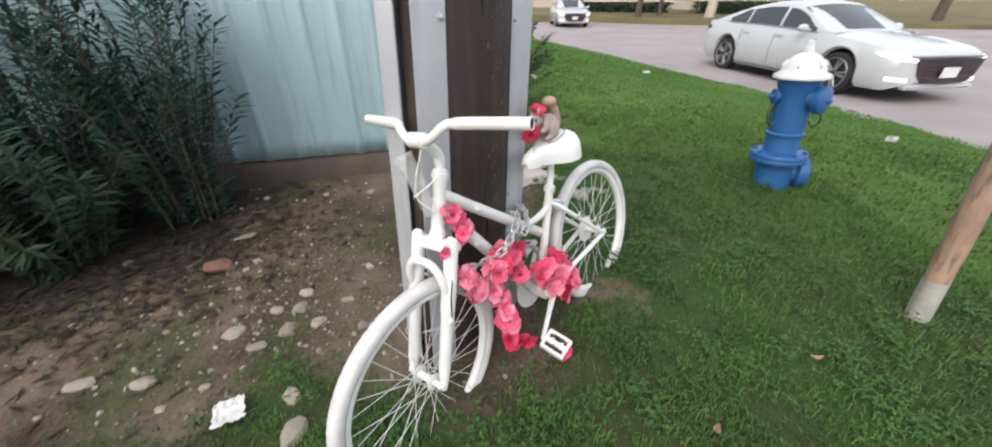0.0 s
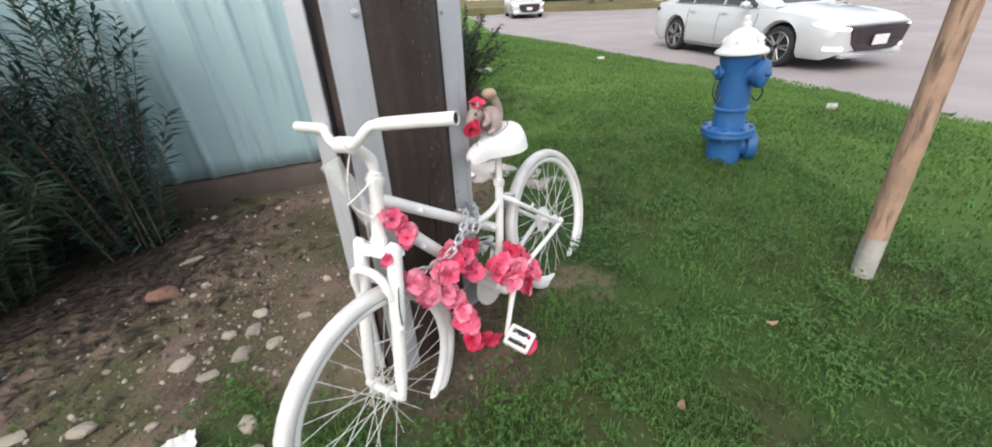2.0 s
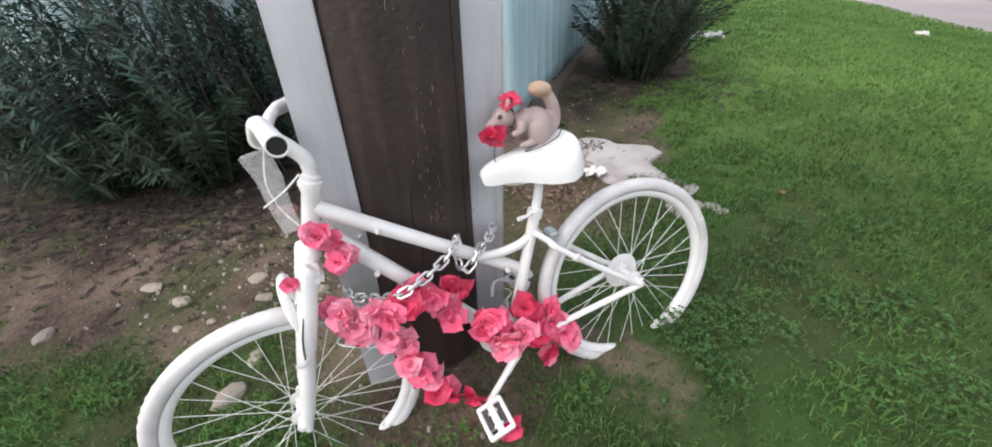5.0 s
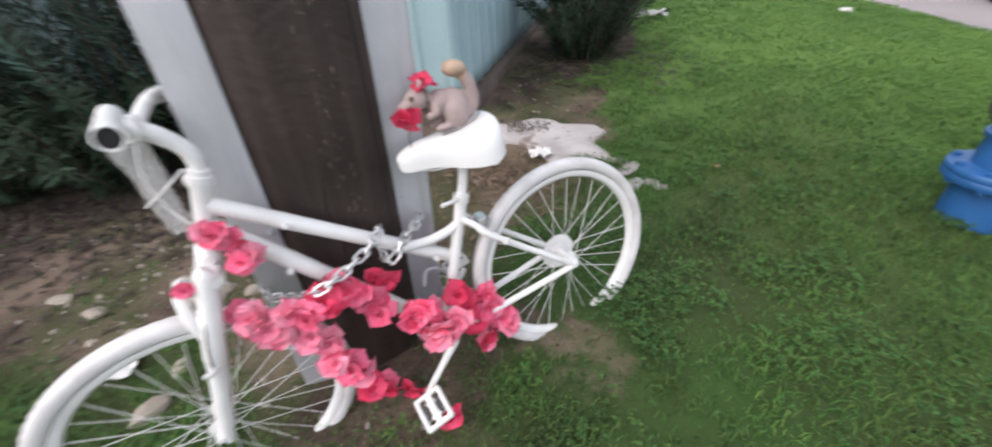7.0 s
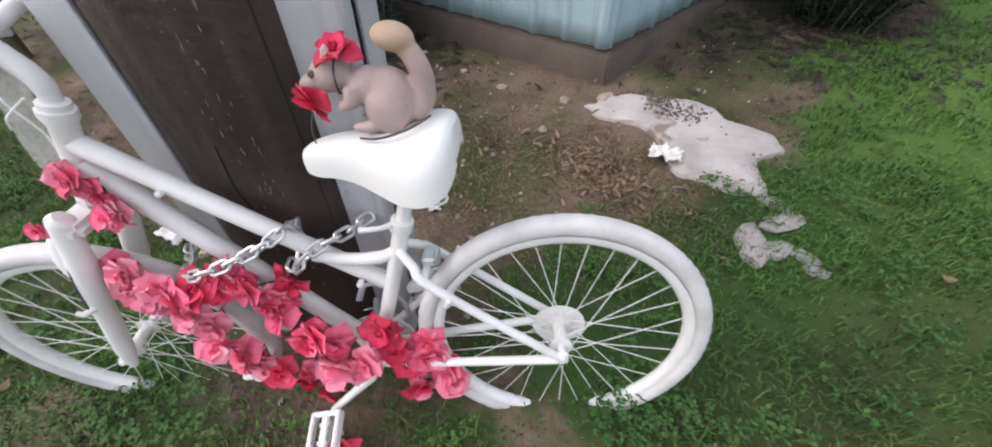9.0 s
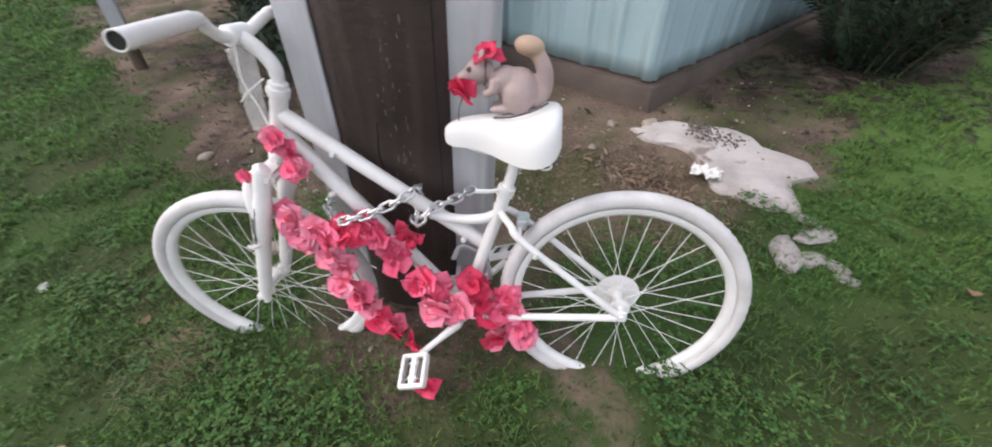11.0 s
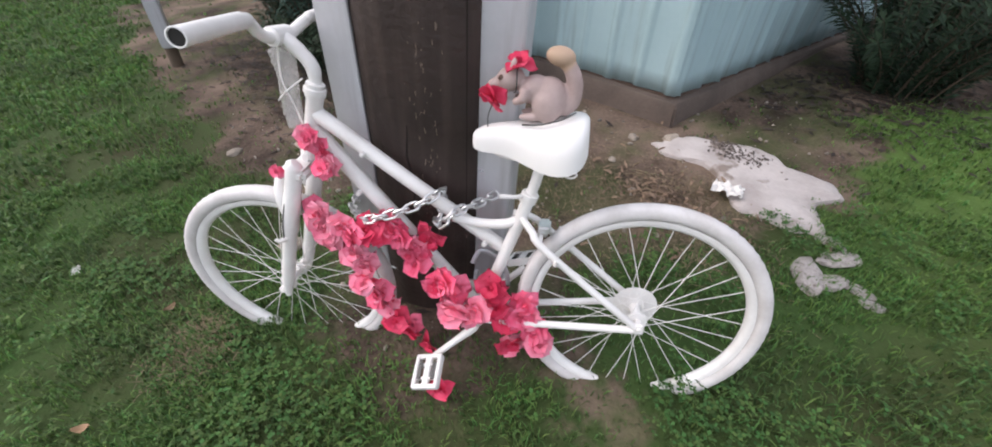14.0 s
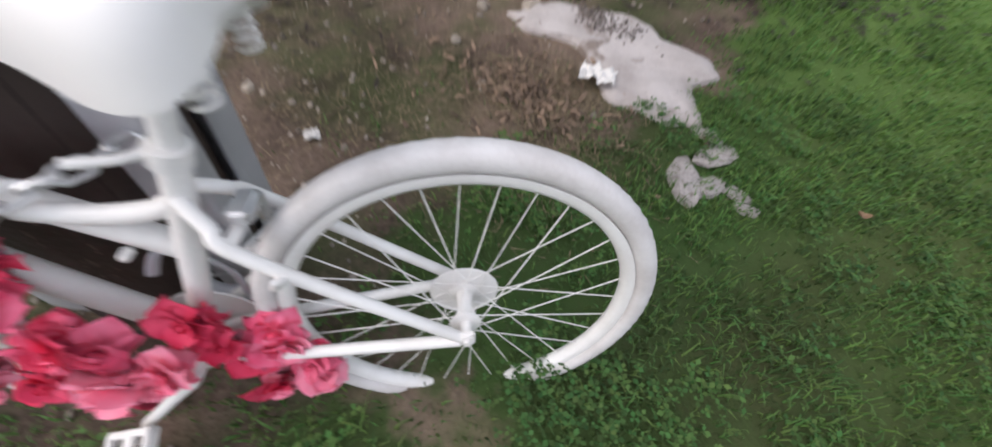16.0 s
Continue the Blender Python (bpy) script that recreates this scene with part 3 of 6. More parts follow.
    part("loop", tubes([(0.31 * math.cos(a), -0.08 + 0.1 * math.sin(a), 0.29 + 0.012 * math.sin(3 * a)) for a in (2 * math.pi * k / 40 for k in range(40))], 0.003, 6, closed=True), M_CHROME, band)


build_pole()
strap = thing("steel_strap", "bent galvanised strap at the foot of a utility pole", "strap", POLE_M)
part("band", tubes(smooth_path([(-0.165, 0.004, 0.34), (-0.168, 0.03, 0.315), (-0.19, 0.036, 0.295), (-0.225, 0.034, 0.29), (-0.25, 0.02, 0.305), (-0.255, -0.01, 0.33)], 5), 0.011, 8, flat=0.35), M_STEEL, strap)

# ---- the white bicycle ----
# bicycle axes: x forwards, y to its left, z up in the frame's leaning plane; origin at the rear hub
BIKE_M = Matrix(((-0.64432, 0.74647, -0.16624, 0.46565), (-0.76215, -0.64471, 0.0590, 1.63176), (-0.06314, 0.16472, 0.98432, 0.39381), (0, 0, 0, 1)))
HUB_F = Vector((1.056, 0, 0))
BB = Vector((0.455, 0, -0.065))
NODE = Vector((0.324, 0, 0.283))
STEER = Matrix.Translation(HUB_F) @ Matrix.Rotation(radians(7), 4, Vector((-0.37, 0, 0.93)).normalized()) @ Matrix.Translation(-HUB_F)
RADIUS = 0.342


def circle(r, y, n, start=0.0):
    return [Vector((r * math.cos(start + 2 * math.pi * k / n), y, r * math.sin(start + 2 * math.pi * k / n))) for k in range(n)]


def build_wheel(bike, name, m, cogs, seed):
    bm = bmesh.new()
    rows = []
    n = 72
    prof = [(0.296, 0.0145), (0.296, -0.0145), (0.284, -0.0145), (0.277, -0.009), (0.274, 0.0), (0.277, 0.009), (0.284, 0.0145)]
    for k in range(n):
        a = 2 * math.pi * k / n
        rows.append([bm.verts.new((r * math.cos(a), y, r * math.sin(a))) for r, y in prof])
    for k in range(n):
        a, b = rows[k], rows[(k + 1) % n]
        for i in range(len(prof)):
            bm.faces.new((a[i], a[(i + 1) % len(prof)], b[(i + 1) % len(prof)], b[i]))
    wheel = part(name, bm, M_WHITE, bike, "white-painted spoked wheel, its foot sunk in the earth", m)
    bm = bmesh.new()
    rows, n = [], 144
    for k in range(n):
        a = 2 * math.pi * k / n
        row = []
        for i in range(14):
            b = 2 * math.pi * i / 14
            knob = 0.0022 if (k % 2 == 0 and math.cos(b) > 0.55 and i % 2 == 0) else 0.0
            c, t = math.cos(b), math.sin(b)
            r = 0.3148 + (0.0195 + knob) * math.copysign(abs(c) ** 0.8, c)
            row.append(bm.verts.new((r * math.cos(a), 0.0225 * math.copysign(abs(t) ** 0.8, t), r * math.sin(a))))
        rows.append(row)
    for k in range(n):
        a, b = rows[k], rows[(k + 1) % n]
        for i in range(14):
            bm.faces.new((a[i], a[(i + 1) % 14], b[(i + 1) % 14], b[i]))
    part("tyre", bm, M_TYRE, wheel, "tyre thickly painted white, with worn knobs")
    side = Matrix.Rotation(math.pi / 2, 4, "X")
    hub = [(0.006, -0.075), (0.006, -0.068), (0.012, -0.068), (0.012, -0.056), (0.009, -0.054), (0.010, -0.036), (0.026, -0.034), (0.026, -0.030), (0.015, -0.027), (0.013, 0), (0.015, 0.027), (0.026, 0.030), (0.026, 0.034), (0.010, 0.036), (0.009, 0.054), (0.012, 0.056), (0.012, 0.068), (0.006, 0.068), (0.006, 0.075)]
    part("hub", turned(hub, 20, side), M_WHITE, wheel)
    if cogs:
        bm = bmesh.new()
        for r, y in ((0.062, 0.0), (0.052, 0.004), (0.044, 0.008), (0.036, 0.012), (0.03, 0.016)):
            lathe(bm, [(0.02, y), (r, y), (r, y + 0.002), (0.02, y + 0.002)], 36, Matrix.Translation((0, -0.034, 0)) @ side)
        part("sprocket", bm, M_WHITE, wheel, "stack of white-painted sprockets with a guard disc")
    spoke = mesh_of("spoke", tubes([(0, 0, 0), (0, 0, 1)], 0.00105, 6))
    spoke.materials.append(M_WHITE)
    rng = random.Random(seed)
    for k in range(32):
        a = 2 * math.pi * k / 32
        lead = (1 if (k // 2) % 2 else -1) * radians(62)
        y = 0.031 if k % 2 else -0.031
        p = Vector((0.023 * math.cos(a + lead), y, 0.023 * math.sin(a + lead)))
        q = Vector((0.277 * math.cos(a), 0.0, 0.277 * math.sin(a)))
        d = q - p
        part("spoke", spoke, M_WHITE, wheel, m=Matrix.Translation(p) @ d.to_track_quat("Z", "Y").to_matrix().to_4x4() @ Matrix.Diagonal((1, 1, d.length, 1)))
    return wheel


def build_bike():
    bike = thing("bicycle", "white-painted bicycle leaning on a utility pole, wheels sunk in earth", "bicycle", BIKE_M)
    build_wheel(bike, "rear_wheel", Matrix.Rotation(radians(3.6), 4, "X"), True, 1)
    build_wheel(bike, "front_wheel", Matrix.Translation((1.062, 0.006, 0.014)) @ Matrix.Rotation(radians(5), 4, Vector((-0.37, 0, 0.93)).normalized()) @ Matrix.Rotation(radians(-4), 4, "X"), False, 2)
    head_top, head_low = Vector((0.822, 0, 0.583)), Vector((0.877, 0, 0.440))
    part("head_tube", tubes([head_top + Vector((-0.004, 0, 0.012)), head_top, head_top + Vector((0.003, 0, -0.008)), head_low + Vector((-0.003, 0, 0.008)), head_low, head_low + Vector((0.004, 0, -0.012))], [0.024, 0.024, 0.020, 0.020, 0.024, 0.024], 18), M_WHITE, bike)
    part("top_tube", tubes([(0.834, 0, 0.542), (0.60, -0.008, 0.354), (0.378, -0.016, 0.178)], 0.0188, 16), M_WHITE, bike)
    part("down_tube", tubes([(0.850, 0, 0.500), (0.66, -0.012, 0.228), BB + Vector((0, -0.022, 0))], 0.0212, 16), M_WHITE, bike)
    part("seat_tube", tubes([BB, NODE, (0.303, 0, 0.345)], 0.0165, 16), M_WHITE, bike)
    part("brace", tubes(smooth_path([NODE + Vector((0.004, 0, -0.005)), (0.365, 0, 0.262), (0.43, 0, 0.258), (0.505, 0, 0.272)], 6), 0.0135, 12), M_WHITE, bike, "curved brace between the seat tube and the top tube")
    for s in (1, -1):
        part("seat_stay", tubes(smooth_path([NODE + Vector((-0.004, s * 0.012, 0.006)), (0.29, s * 0.035, 0.262), (0.255, s * 0.052, 0.222), (0.01, s * 0.060, 0.004)], 5), 0.0095, 10), M_WHITE, bike)
        part("chain_stay", tubes(smooth_path([BB + Vector((-0.01, s * 0.024, 0)), (0.37, s * 0.038, -0.052), (0.01, s * 0.060, -0.006)], 5), 0.0105, 10), M_WHITE, bike)
        part("dropout", boxes((0.045, 0.007, 0.038), Matrix.Translation((0.008, s * 0.060, 0.0)), 0.003), M_WHITE, bike)
        part("brake_boss", tubes([(0.225, s * 0.056, 0.190), (0.228, s * 0.078, 0.2), (0.222, s * 0.082, 0.215)], [0.008, 0.006, 0.004], 8), M_WHITE, bike)
    part("stay_bridge", tubes([(0.272, 0.046, 0.242), (0.272, -0.046, 0.242)], 0.008, 8), M_WHITE, bike)
    part("seat_collar", turned([(0.0165, -0.014), (0.022, -0.012), (0.022, 0.012), (0.0165, 0.014)], 16, Matrix.Translation((0.304, 0, 0.343)) @ Matrix.Rotation(radians(-20), 4, "Y")), M_WHITE, bike)
    part("clamp_lever", tubes([(0.318, 0.012, 0.352), (0.335, 0.03, 0.357), (0.37, 0.04, 0.362)], [0.006, 0.005, 0.006], 8), M_WHITE, bike, "quick-release lever, painted white")
    part("seat_post", tubes([(0.306, 0, 0.335), (0.287, 0, 0.39), (0.270, 0, 0.462)], [0.0135, 0.0135, 0.012], 14), M_WHITE, bike)
    # saddle: sections from nose to tail: x, half width, top, under side
    rows = [(0.437, 0.008, 0.496, 0.482), (0.432, 0.017, 0.508, 0.472), (0.41, 0.026, 0.520, 0.467), (0.375, 0.033, 0.528, 0.466), (0.34, 0.043, 0.531, 0.460), (0.305, 0.062, 0.534, 0.452), (0.27, 0.084, 0.540, 0.446), (0.235, 0.098, 0.546, 0.445), (0.205, 0.097, 0.550, 0.450), (0.184, 0.082, 0.548, 0.462), (0.174, 0.055, 0.540, 0.478)]
    bm = bmesh.new()
    secs = []
    dense = [tuple(v) for v in smooth_path([r[:3] for r in rows], 3)]
    low = [v[2] for v in smooth_path([(r[0], 0, r[3]) for r in rows], 3)]
    for (x, w, top), b in zip(dense, low):
        sec = []
        for k in range(20):
            a = math.pi * k / 19
            c, s = math.cos(a), math.sin(a)
            sec.append(bm.verts.new((x, w * math.copysign(abs(c) ** 0.75, c), b + (top - b) * s ** 0.62)))
        for k in range(1, 7):
            y = -w + 2 * w * k / 7
            sec.append(bm.verts.new((x, y * 0.94, b + 0.012)))
        secs.append(sec)
    m = len(secs[0])
    for a, b in zip(secs, secs[1:]):
        for k in range(m):
            bm.faces.new((a[k], a[(k + 1) % m], b[(k + 1) % m], b[k]))
    bm.faces.new(secs[0][::-1])
    bm.faces.new(secs[-1])
    saddle = part("saddle", bm, M_SADDLE, bike, "broad white vinyl saddle")
    for s in (1, -1):
        part("rail", tubes(smooth_path([(0.40, s * 0.008, 0.468), (0.35, s * 0.02, 0.452), (0.25, s * 0.022, 0.448), (0.195, s * 0.05, 0.468)], 4), 0.0038, 6), M_WHITE, saddle)
        coil = [(0.205 + 0.011 * math.cos(a), s * 0.055 + 0.011 * math.sin(a), 0.428 + 0.005 * a / math.pi) for a in (k * math.pi / 6 for k in range(60))]
        part("spring", tubes(coil, 0.0026, 5), M_WHITE, saddle)
    part("saddle_clamp", boxes((0.05, 0.055, 0.022), Matrix.Translation((0.268, 0, 0.452)), 0.005), M_WHITE, bike)
    # fork, turned a little to the left
    fork = part("fork_crown", box(boxes((0.052, 0.165, 0.034), Matrix.Translation((0.893, 0, 0.408)) @ Matrix.Rotation(radians(-21), 4, "Y"), 0.010), (0.03, 0.05, 0.05), Matrix.Translation((0.885, 0, 0.425)) @ Matrix.Rotation(radians(-21), 4, "Y"), 0.008), M_WHITE, bike, "thick fork crown, white paint", STEER)
    for s in (1, -1):
        y = s * 0.066
        part("fork_leg", tubes([(0.886, y, 0.437), (0.892, y, 0.432), (0.894, y, 0.425), (0.925, y, 0.345), (0.929, y, 0.335), (0.968, y, 0.235), (0.972, y, 0.225), (1.035, y, 0.055), (1.048, y, 0.018), (1.056, y, -0.012)], [0.012, 0.019, 0.021, 0.021, 0.0225, 0.0225, 0.0195, 0.0185, 0.014, 0.009], 14), M_WHITE, fork)
        part("fork_boss", tubes([(0.972, y + s * 0.008, 0.215), (0.99, y + s * 0.03, 0.215), (1.0, y + s * 0.03, 0.222)], [0.009, 0.007, 0.005], 8), M_WHITE, fork)
    arch = smooth_path([(0.956, 0.068, 0.270), (0.962, 0.066, 0.325), (0.962, 0.050, 0.368), (0.962, 0.022, 0.386), (0.962, -0.022, 0.386), (0.962, -0.050, 0.368), (0.962, -0.066, 0.325), (0.956, -0.068, 0.270)], 5)
    part("fork_arch", tubes(arch, 0.012, 10), M_WHITE, fork)
    # stem and swept bars
    part("stem", tubes(smooth_path([(0.823, 0, 0.585), (0.810, 0, 0.625), (0.812, 0.002, 0.655), (0.838, 0.004, 0.690), (0.866, 0.006, 0.712)], 5), [0.0145] * 6 + [0.016] * 8 + [0.017] * 7, 14), M_WHITE, bike)
    part("stem_clamp", turned([(0.010, -0.03), (0.021, -0.028), (0.021, 0.028), (0.010, 0.03)], 16, Matrix.Translation((0.868, 0.006, 0.714)) @ Matrix.Rotation(math.pi / 2, 4, "X")), M_WHITE, bike)
    part("headset_nut", turned([(0.017, -0.012), (0.026, -0.010), (0.026, 0.002), (0.022, 0.004), (0.022, 0.014), (0.016, 0.016)], 10, Matrix.Translation((0.818, 0, 0.598)) @ Matrix.Rotation(radians(-21), 4, "Y")), M_WHITE, bike)
    left = smooth_path([(0.868, 0.0, 0.714), (0.868, 0.045, 0.714), (0.864, 0.075, 0.728), (0.852, 0.105, 0.748), (0.838, 0.14, 0.752), (0.79, 0.330, 0.742)], 6)
    right = smooth_path([(0.868, 0.0, 0.714), (0.868, -0.030, 0.714), (0.864, -0.055, 0.724), (0.852, -0.085, 0.740), (0.838, -0.115, 0.748), (0.798, -0.325, 0.748)], 6)
    bars = part("handlebar", tubes(right[::-1] + left[1:], [0.0155] * 7 + [0.0125] * (len(left) * 2 - 15) + [0.0155] * 7, 14, cap=False), M_WHITE, bike, "swept white handlebar, its tube ends open")
    for p in (left, right):
        d = (p[-1] - p[-2]).normalized()
        # near-black plug just inside the end: the hollow's shade as a colour
        part("bore_shade_plug", tubes([p[-1] - d * 0.03, p[-1] - d * 0.002], 0.0128, 14), M_HOLE, bars)
        part("end_ring", tubes([p[-1] + 0.0142 * (math.cos(a) * d.orthogonal().normalized() + math.sin(a) * d.cross(d.orthogonal().normalized())) for a in (2 * math.pi * k / 18 for k in range(18))], 0.0016, 6, closed=True), M_WHITE, bars)
    # cranks and pedals
    part("bottom_bracket", turned([(0.012, -0.06), (0.014, -0.04), (0.022, -0.038), (0.022, 0.038), (0.014, 0.04), (0.012, 0.066)], 18, Matrix.Translation(BB) @ Matrix.Rotation(math.pi / 2, 4, "X")), M_WHITE, bike)
    ring = bmesh.new()
    lathe(ring, [(0.060, -0.002), (0.086, -0.002), (0.086, 0.002), (0.060, 0.002)], 44, Matrix.Translation(BB + Vector((0, -0.05, 0))) @ Matrix.Rotation(math.pi / 2, 4, "X"))
    part("chainring", ring, M_WHITE, bike, "chainring painted white on the far side")
    tip = Vector((0.577, 0.088, -0.178))
    for s, end in ((1, tip), (-1, Vector((2 * BB.x - tip.x, -0.088, 2 * BB.z - tip.z)))):
        a = BB + Vector((0, s * 0.066, 0))
        part("crank", tubes([a + (a - end).normalized() * 0.016, a, a + (end - a) * 0.5, end, end + (end - a).normalized() * 0.012], [0.009, 0.0135, 0.010, 0.010, 0.007], 10), M_WHITE, bike)
        pm = Matrix.Translation(end + Vector((0.004, s * 0.062, -0.002))) @ Matrix.Rotation(radians(14), 4, "Y") @ Matrix.Rotation(radians(-20 * s), 4, "X")
        pedal = part("pedal", boxes((0.02, 0.09, 0.018), Matrix.Identity(4), 0.003), M_WHITE, bike, "platform pedal painted white", pm)
        for sz, at in (((0.012, 0.095, 0.024), (0.036, 0, 0)), ((0.012, 0.095, 0.024), (-0.036, 0, 0)), ((0.084, 0.012, 0.022), (0, 0.044, 0)), ((0.084, 0.012, 0.022), (0, -0.044, 0)), ((0.07, 0.008, 0.014), (0.0, 0.02, 0)), ((0.07, 0.008, 0.014), (0.0, -0.02, 0))):
            part("cage_bar", boxes(sz, Matrix.Translation(at), 0.003), M_WHITE, pedal)
        for q in (0.0225, -0.0225):
            part("reflector", boxes((0.013, 0.05, 0.004), Matrix.Translation((q, 0, 0.0085)), 0.001), M_BLACK, pedal, "dark pedal reflector")
    for f, u, tang in ((0.72, 0.445, 1), (0.42, 0.205, 1), (0.755, 0.335, 1), (0.60, 0.165, 0)):
        part("cable_stop", boxes((0.012, 0.02, 0.012), Matrix.Translation((f, 0.018, u)) @ Matrix.Rotation(radians(-39), 4, "Y"), 0.003), M_WHITE, bike)
    part("kickstand_bracket", tubes(smooth_path([(0.47, -0.03, 0.10), (0.45, -0.045, 0.135), (0.41, -0.05, 0.12), (0.375, -0.05, 0.07), (0.37, -0.045, 0.02)], 5), 0.009, 8, flat=0.5), M_STEEL, bike, "bent steel bracket behind the seat tube")
    part("rear_brake", box(boxes((0.03, 0.05, 0.022), Matrix.Translation((0.262, 0, 0.262)), 0.005), (0.014, 0.02, 0.045), Matrix.Translation((0.262, -0.03, 0.235)), 0.004), M_CHROME, bike, "bare metal caliper between the seat stays")
    part("brake_cable", tubes(smooth_path([(0.90, 0.07, 0.40), (0.93, 0.085, 0.33), (0.955, 0.088, 0.27), (0.968, 0.09, 0.22)], 5), 0.0022, 6), M_WIRE, bike)
    return bike


build_bike()


# ---- chain ----
def build_chain():
    chain = thing("chain", "galvanised link chain looped round the bicycle frame and the pole", "chain", BIKE_M)
    bm = bmesh.new()
    n, half, r = 20, 0.0098, 0.0105
    pts = []
    for k in range(n):
        a = 2 * math.pi * k / n
        pts.append((r * math.cos(a), 0, r * math.sin(a) + (half if math.sin(a) >= 0 else -half)))
    tube(bm, pts, 0.0037, 7, closed=True)
    link = mesh_of("link", bm)
    link.materials.append(M_CHROME)
    front = smooth_path([(0.860, -0.150, 0.242), (0.845, -0.073, 0.242), (0.800, -0.020, 0.252), (0.766, 0.024, 0.264), (0.713, 0.072, 0.288), (0.649, 0.066, 0.304), (0.582, 0.042, 0.324), (0.548, 0.024, 0.340), (0.535, -0.004, 0.345), (0.535, -0.03, 0.32)], 6)
    loop = smooth_path([(0.535, -0.03, 0.32), (0.545, -0.012, 0.268), (0.545, 0.02, 0.262), (0.525, 0.030, 0.268), (0.50, 0.026, 0.292), (0.478, 0.006, 0.300), (0.44, -0.03, 0.302), (0.40, -0.10, 0.30)], 6)
    for path in (front, loop):
        step, acc, k = 0.029, 0.0, 0
        for a, b in zip(path, path[1:]):
            d = b - a
            L = d.length
            while acc < L:
                p = a + d * (acc / L)
                m = Matrix.Translation(p) @ d.to_track_quat("Z", "Y").to_matrix().to_4x4() @ Matrix.Rotation(radians(45 + 90 * (k % 2)), 4, "Z")
                part("link", link, M_CHROME, chain, m=m)
                acc += step
                k += 1
            acc -= L


build_chain()


# ---- fabric flowers ----
def flower_mesh(name, seed, petals, mat):
    """An open fabric bloom: pointed, creased outer petals round a folded heart."""
    rng = random.Random(seed)
    bm = bmesh.new()
    for layer, (size, lift, count, point) in enumerate(((0.058, 0.10, petals, 1.0), (0.042, 0.48, petals - 1, 0.85), (0.023, 0.95, 4, 0.5), (0.013, 1.35, 3, 0.35))):
        for k in range(count):
            turn = 2 * math.pi * (k + 0.5 * layer) / count + rng.uniform(-0.22, 0.22)
            tilt = lift + rng.uniform(-0.45, 0.45) * (1.0 if layer < 2 else 0.5)
            wave, phase, twist = rng.uniform(0.002, 0.006), rng.uniform(0, 6), rng.uniform(-0.35, 0.35)
            length = size * rng.uniform(0.85, 1.12)
            grid = []
            for i in range(8):
                v = i / 7
                w = length * 0.62 * (0.16 + 0.84 * min(1.0, v / 0.5) ** 0.8) * max(0.04, 1 - max(0.0, (v - 0.5) / 0.5) ** 1.7) ** point
                row = []
                for j in range(5):
                    u = j / 2 - 1
                    z = 0.007 * abs(u) * (1 - 0.5 * v) + wave * math.sin(phase + 3.0 * u + 5 * v) * v - 0.16 * length * v ** 3 * (1 if layer < 2 else -0.3)
                    p = Matrix.Rotation(turn, 4, "Z") @ Matrix.Rotation(tilt, 4, "X") @ Matrix.Rotation(twist * v, 4, "Y") @ Vector((w * u, length * v * (1.0 - 0.06 * u * u), z))
                    row.append(bm.verts.new(p))
                grid.append(row)
            for a, b in zip(grid, grid[1:]):
                for j in range(4):
                    bm.faces.new((a[j], a[j + 1], b[j + 1], b[j]))
    me = bpy.data.meshes.new(name)
    bm.to_mesh(me)
    bm.free()
    me.shade_smooth()
    me.materials.append(mat)
    return me


BLOOMS = [flower_mesh("flower", s, p, m) for s, p, m in ((1, 5, M_PETAL), (2, 6, M_PETAL_PINK), (3, 5, M_PETAL_DEEP), (4, 6, M_PETAL), (5, 5, M_PETAL_PINK), (6, 5, M_PETAL))]


def garland(name, label, spots, seed, scale, fill):
    """Flowers at (forward, left, up, kind) spots on the bicycle, facing outwards, some with a smaller one behind."""
    rng = random.Random(seed)
    g = thing(name, label, "artificial flowers", BIKE_M, "fabric flowers on the bicycle")
    stem = []
    for f, l, u, kind in spots:
        stem.append(Vector((f, l - 0.016, u)))
        for again in range(2 if rng.random() < fill else 1):
            p = Vector((f, l, u)) + again * Vector((rng.uniform(-0.026, 0.026), -0.014, rng.uniform(-0.026, 0.026)))
            aim = Vector((rng.gauss(0.05, 0.40), 1.0, rng.gauss(0.25, 0.40)))
            m = Matrix.Translation(p) @ aim.to_track_quat("Z", "Y").to_matrix().to_4x4() @ Matrix.Rotation(rng.uniform(0, 6.3), 4, "Z") @ Matrix.Scale((0.8 if again else 1.0) * scale * rng.uniform(0.85, 1.12), 4)
            part("flower", BLOOMS[rng.randrange(6) if again else kind], M_PETAL, g, m=m)
    part("stem_wire", tubes(smooth_path(stem, 3), 0.0018, 5), M_WIRE, g, "thin dark wire that holds the flowers")
    return g


HEAD = [(0.856, 0.036, 0.496, 1), (0.840, 0.042, 0.486, 0), (0.818, 0.036, 0.462, 3), (0.824, 0.046, 0.412, 0), (0.802, 0.038, 0.424, 1)]
DOWN = [(0.862, 0.062, 0.290, 1), (0.847, 0.074, 0.254, 4), (0.828, 0.068, 0.222, 1), (0.790, 0.084, 0.272, 1), (0.759, 0.092, 0.250, 0), (0.719, 0.072, 0.258, 2), (0.698, 0.058, 0.246, 2), (0.660, 0.050, 0.246, 3), (0.642, 0.052, 0.222, 0), (0.625, 0.050, 0.172, 3), (0.610, 0.050, 0.137, 0),
        (0.571, 0.018, 0.212, 2), (0.775, 0.074, 0.182, 4), (0.753, 0.071, 0.144, 1), (0.756, 0.096, 0.088, 4), (0.735, 0.070, 0.030, 0), (0.717, 0.067, -0.001, 1), (0.716, 0.038, -0.100, 2), (0.677, 0.022, -0.158, 2), (0.614, 0.037, -0.192, 2)]
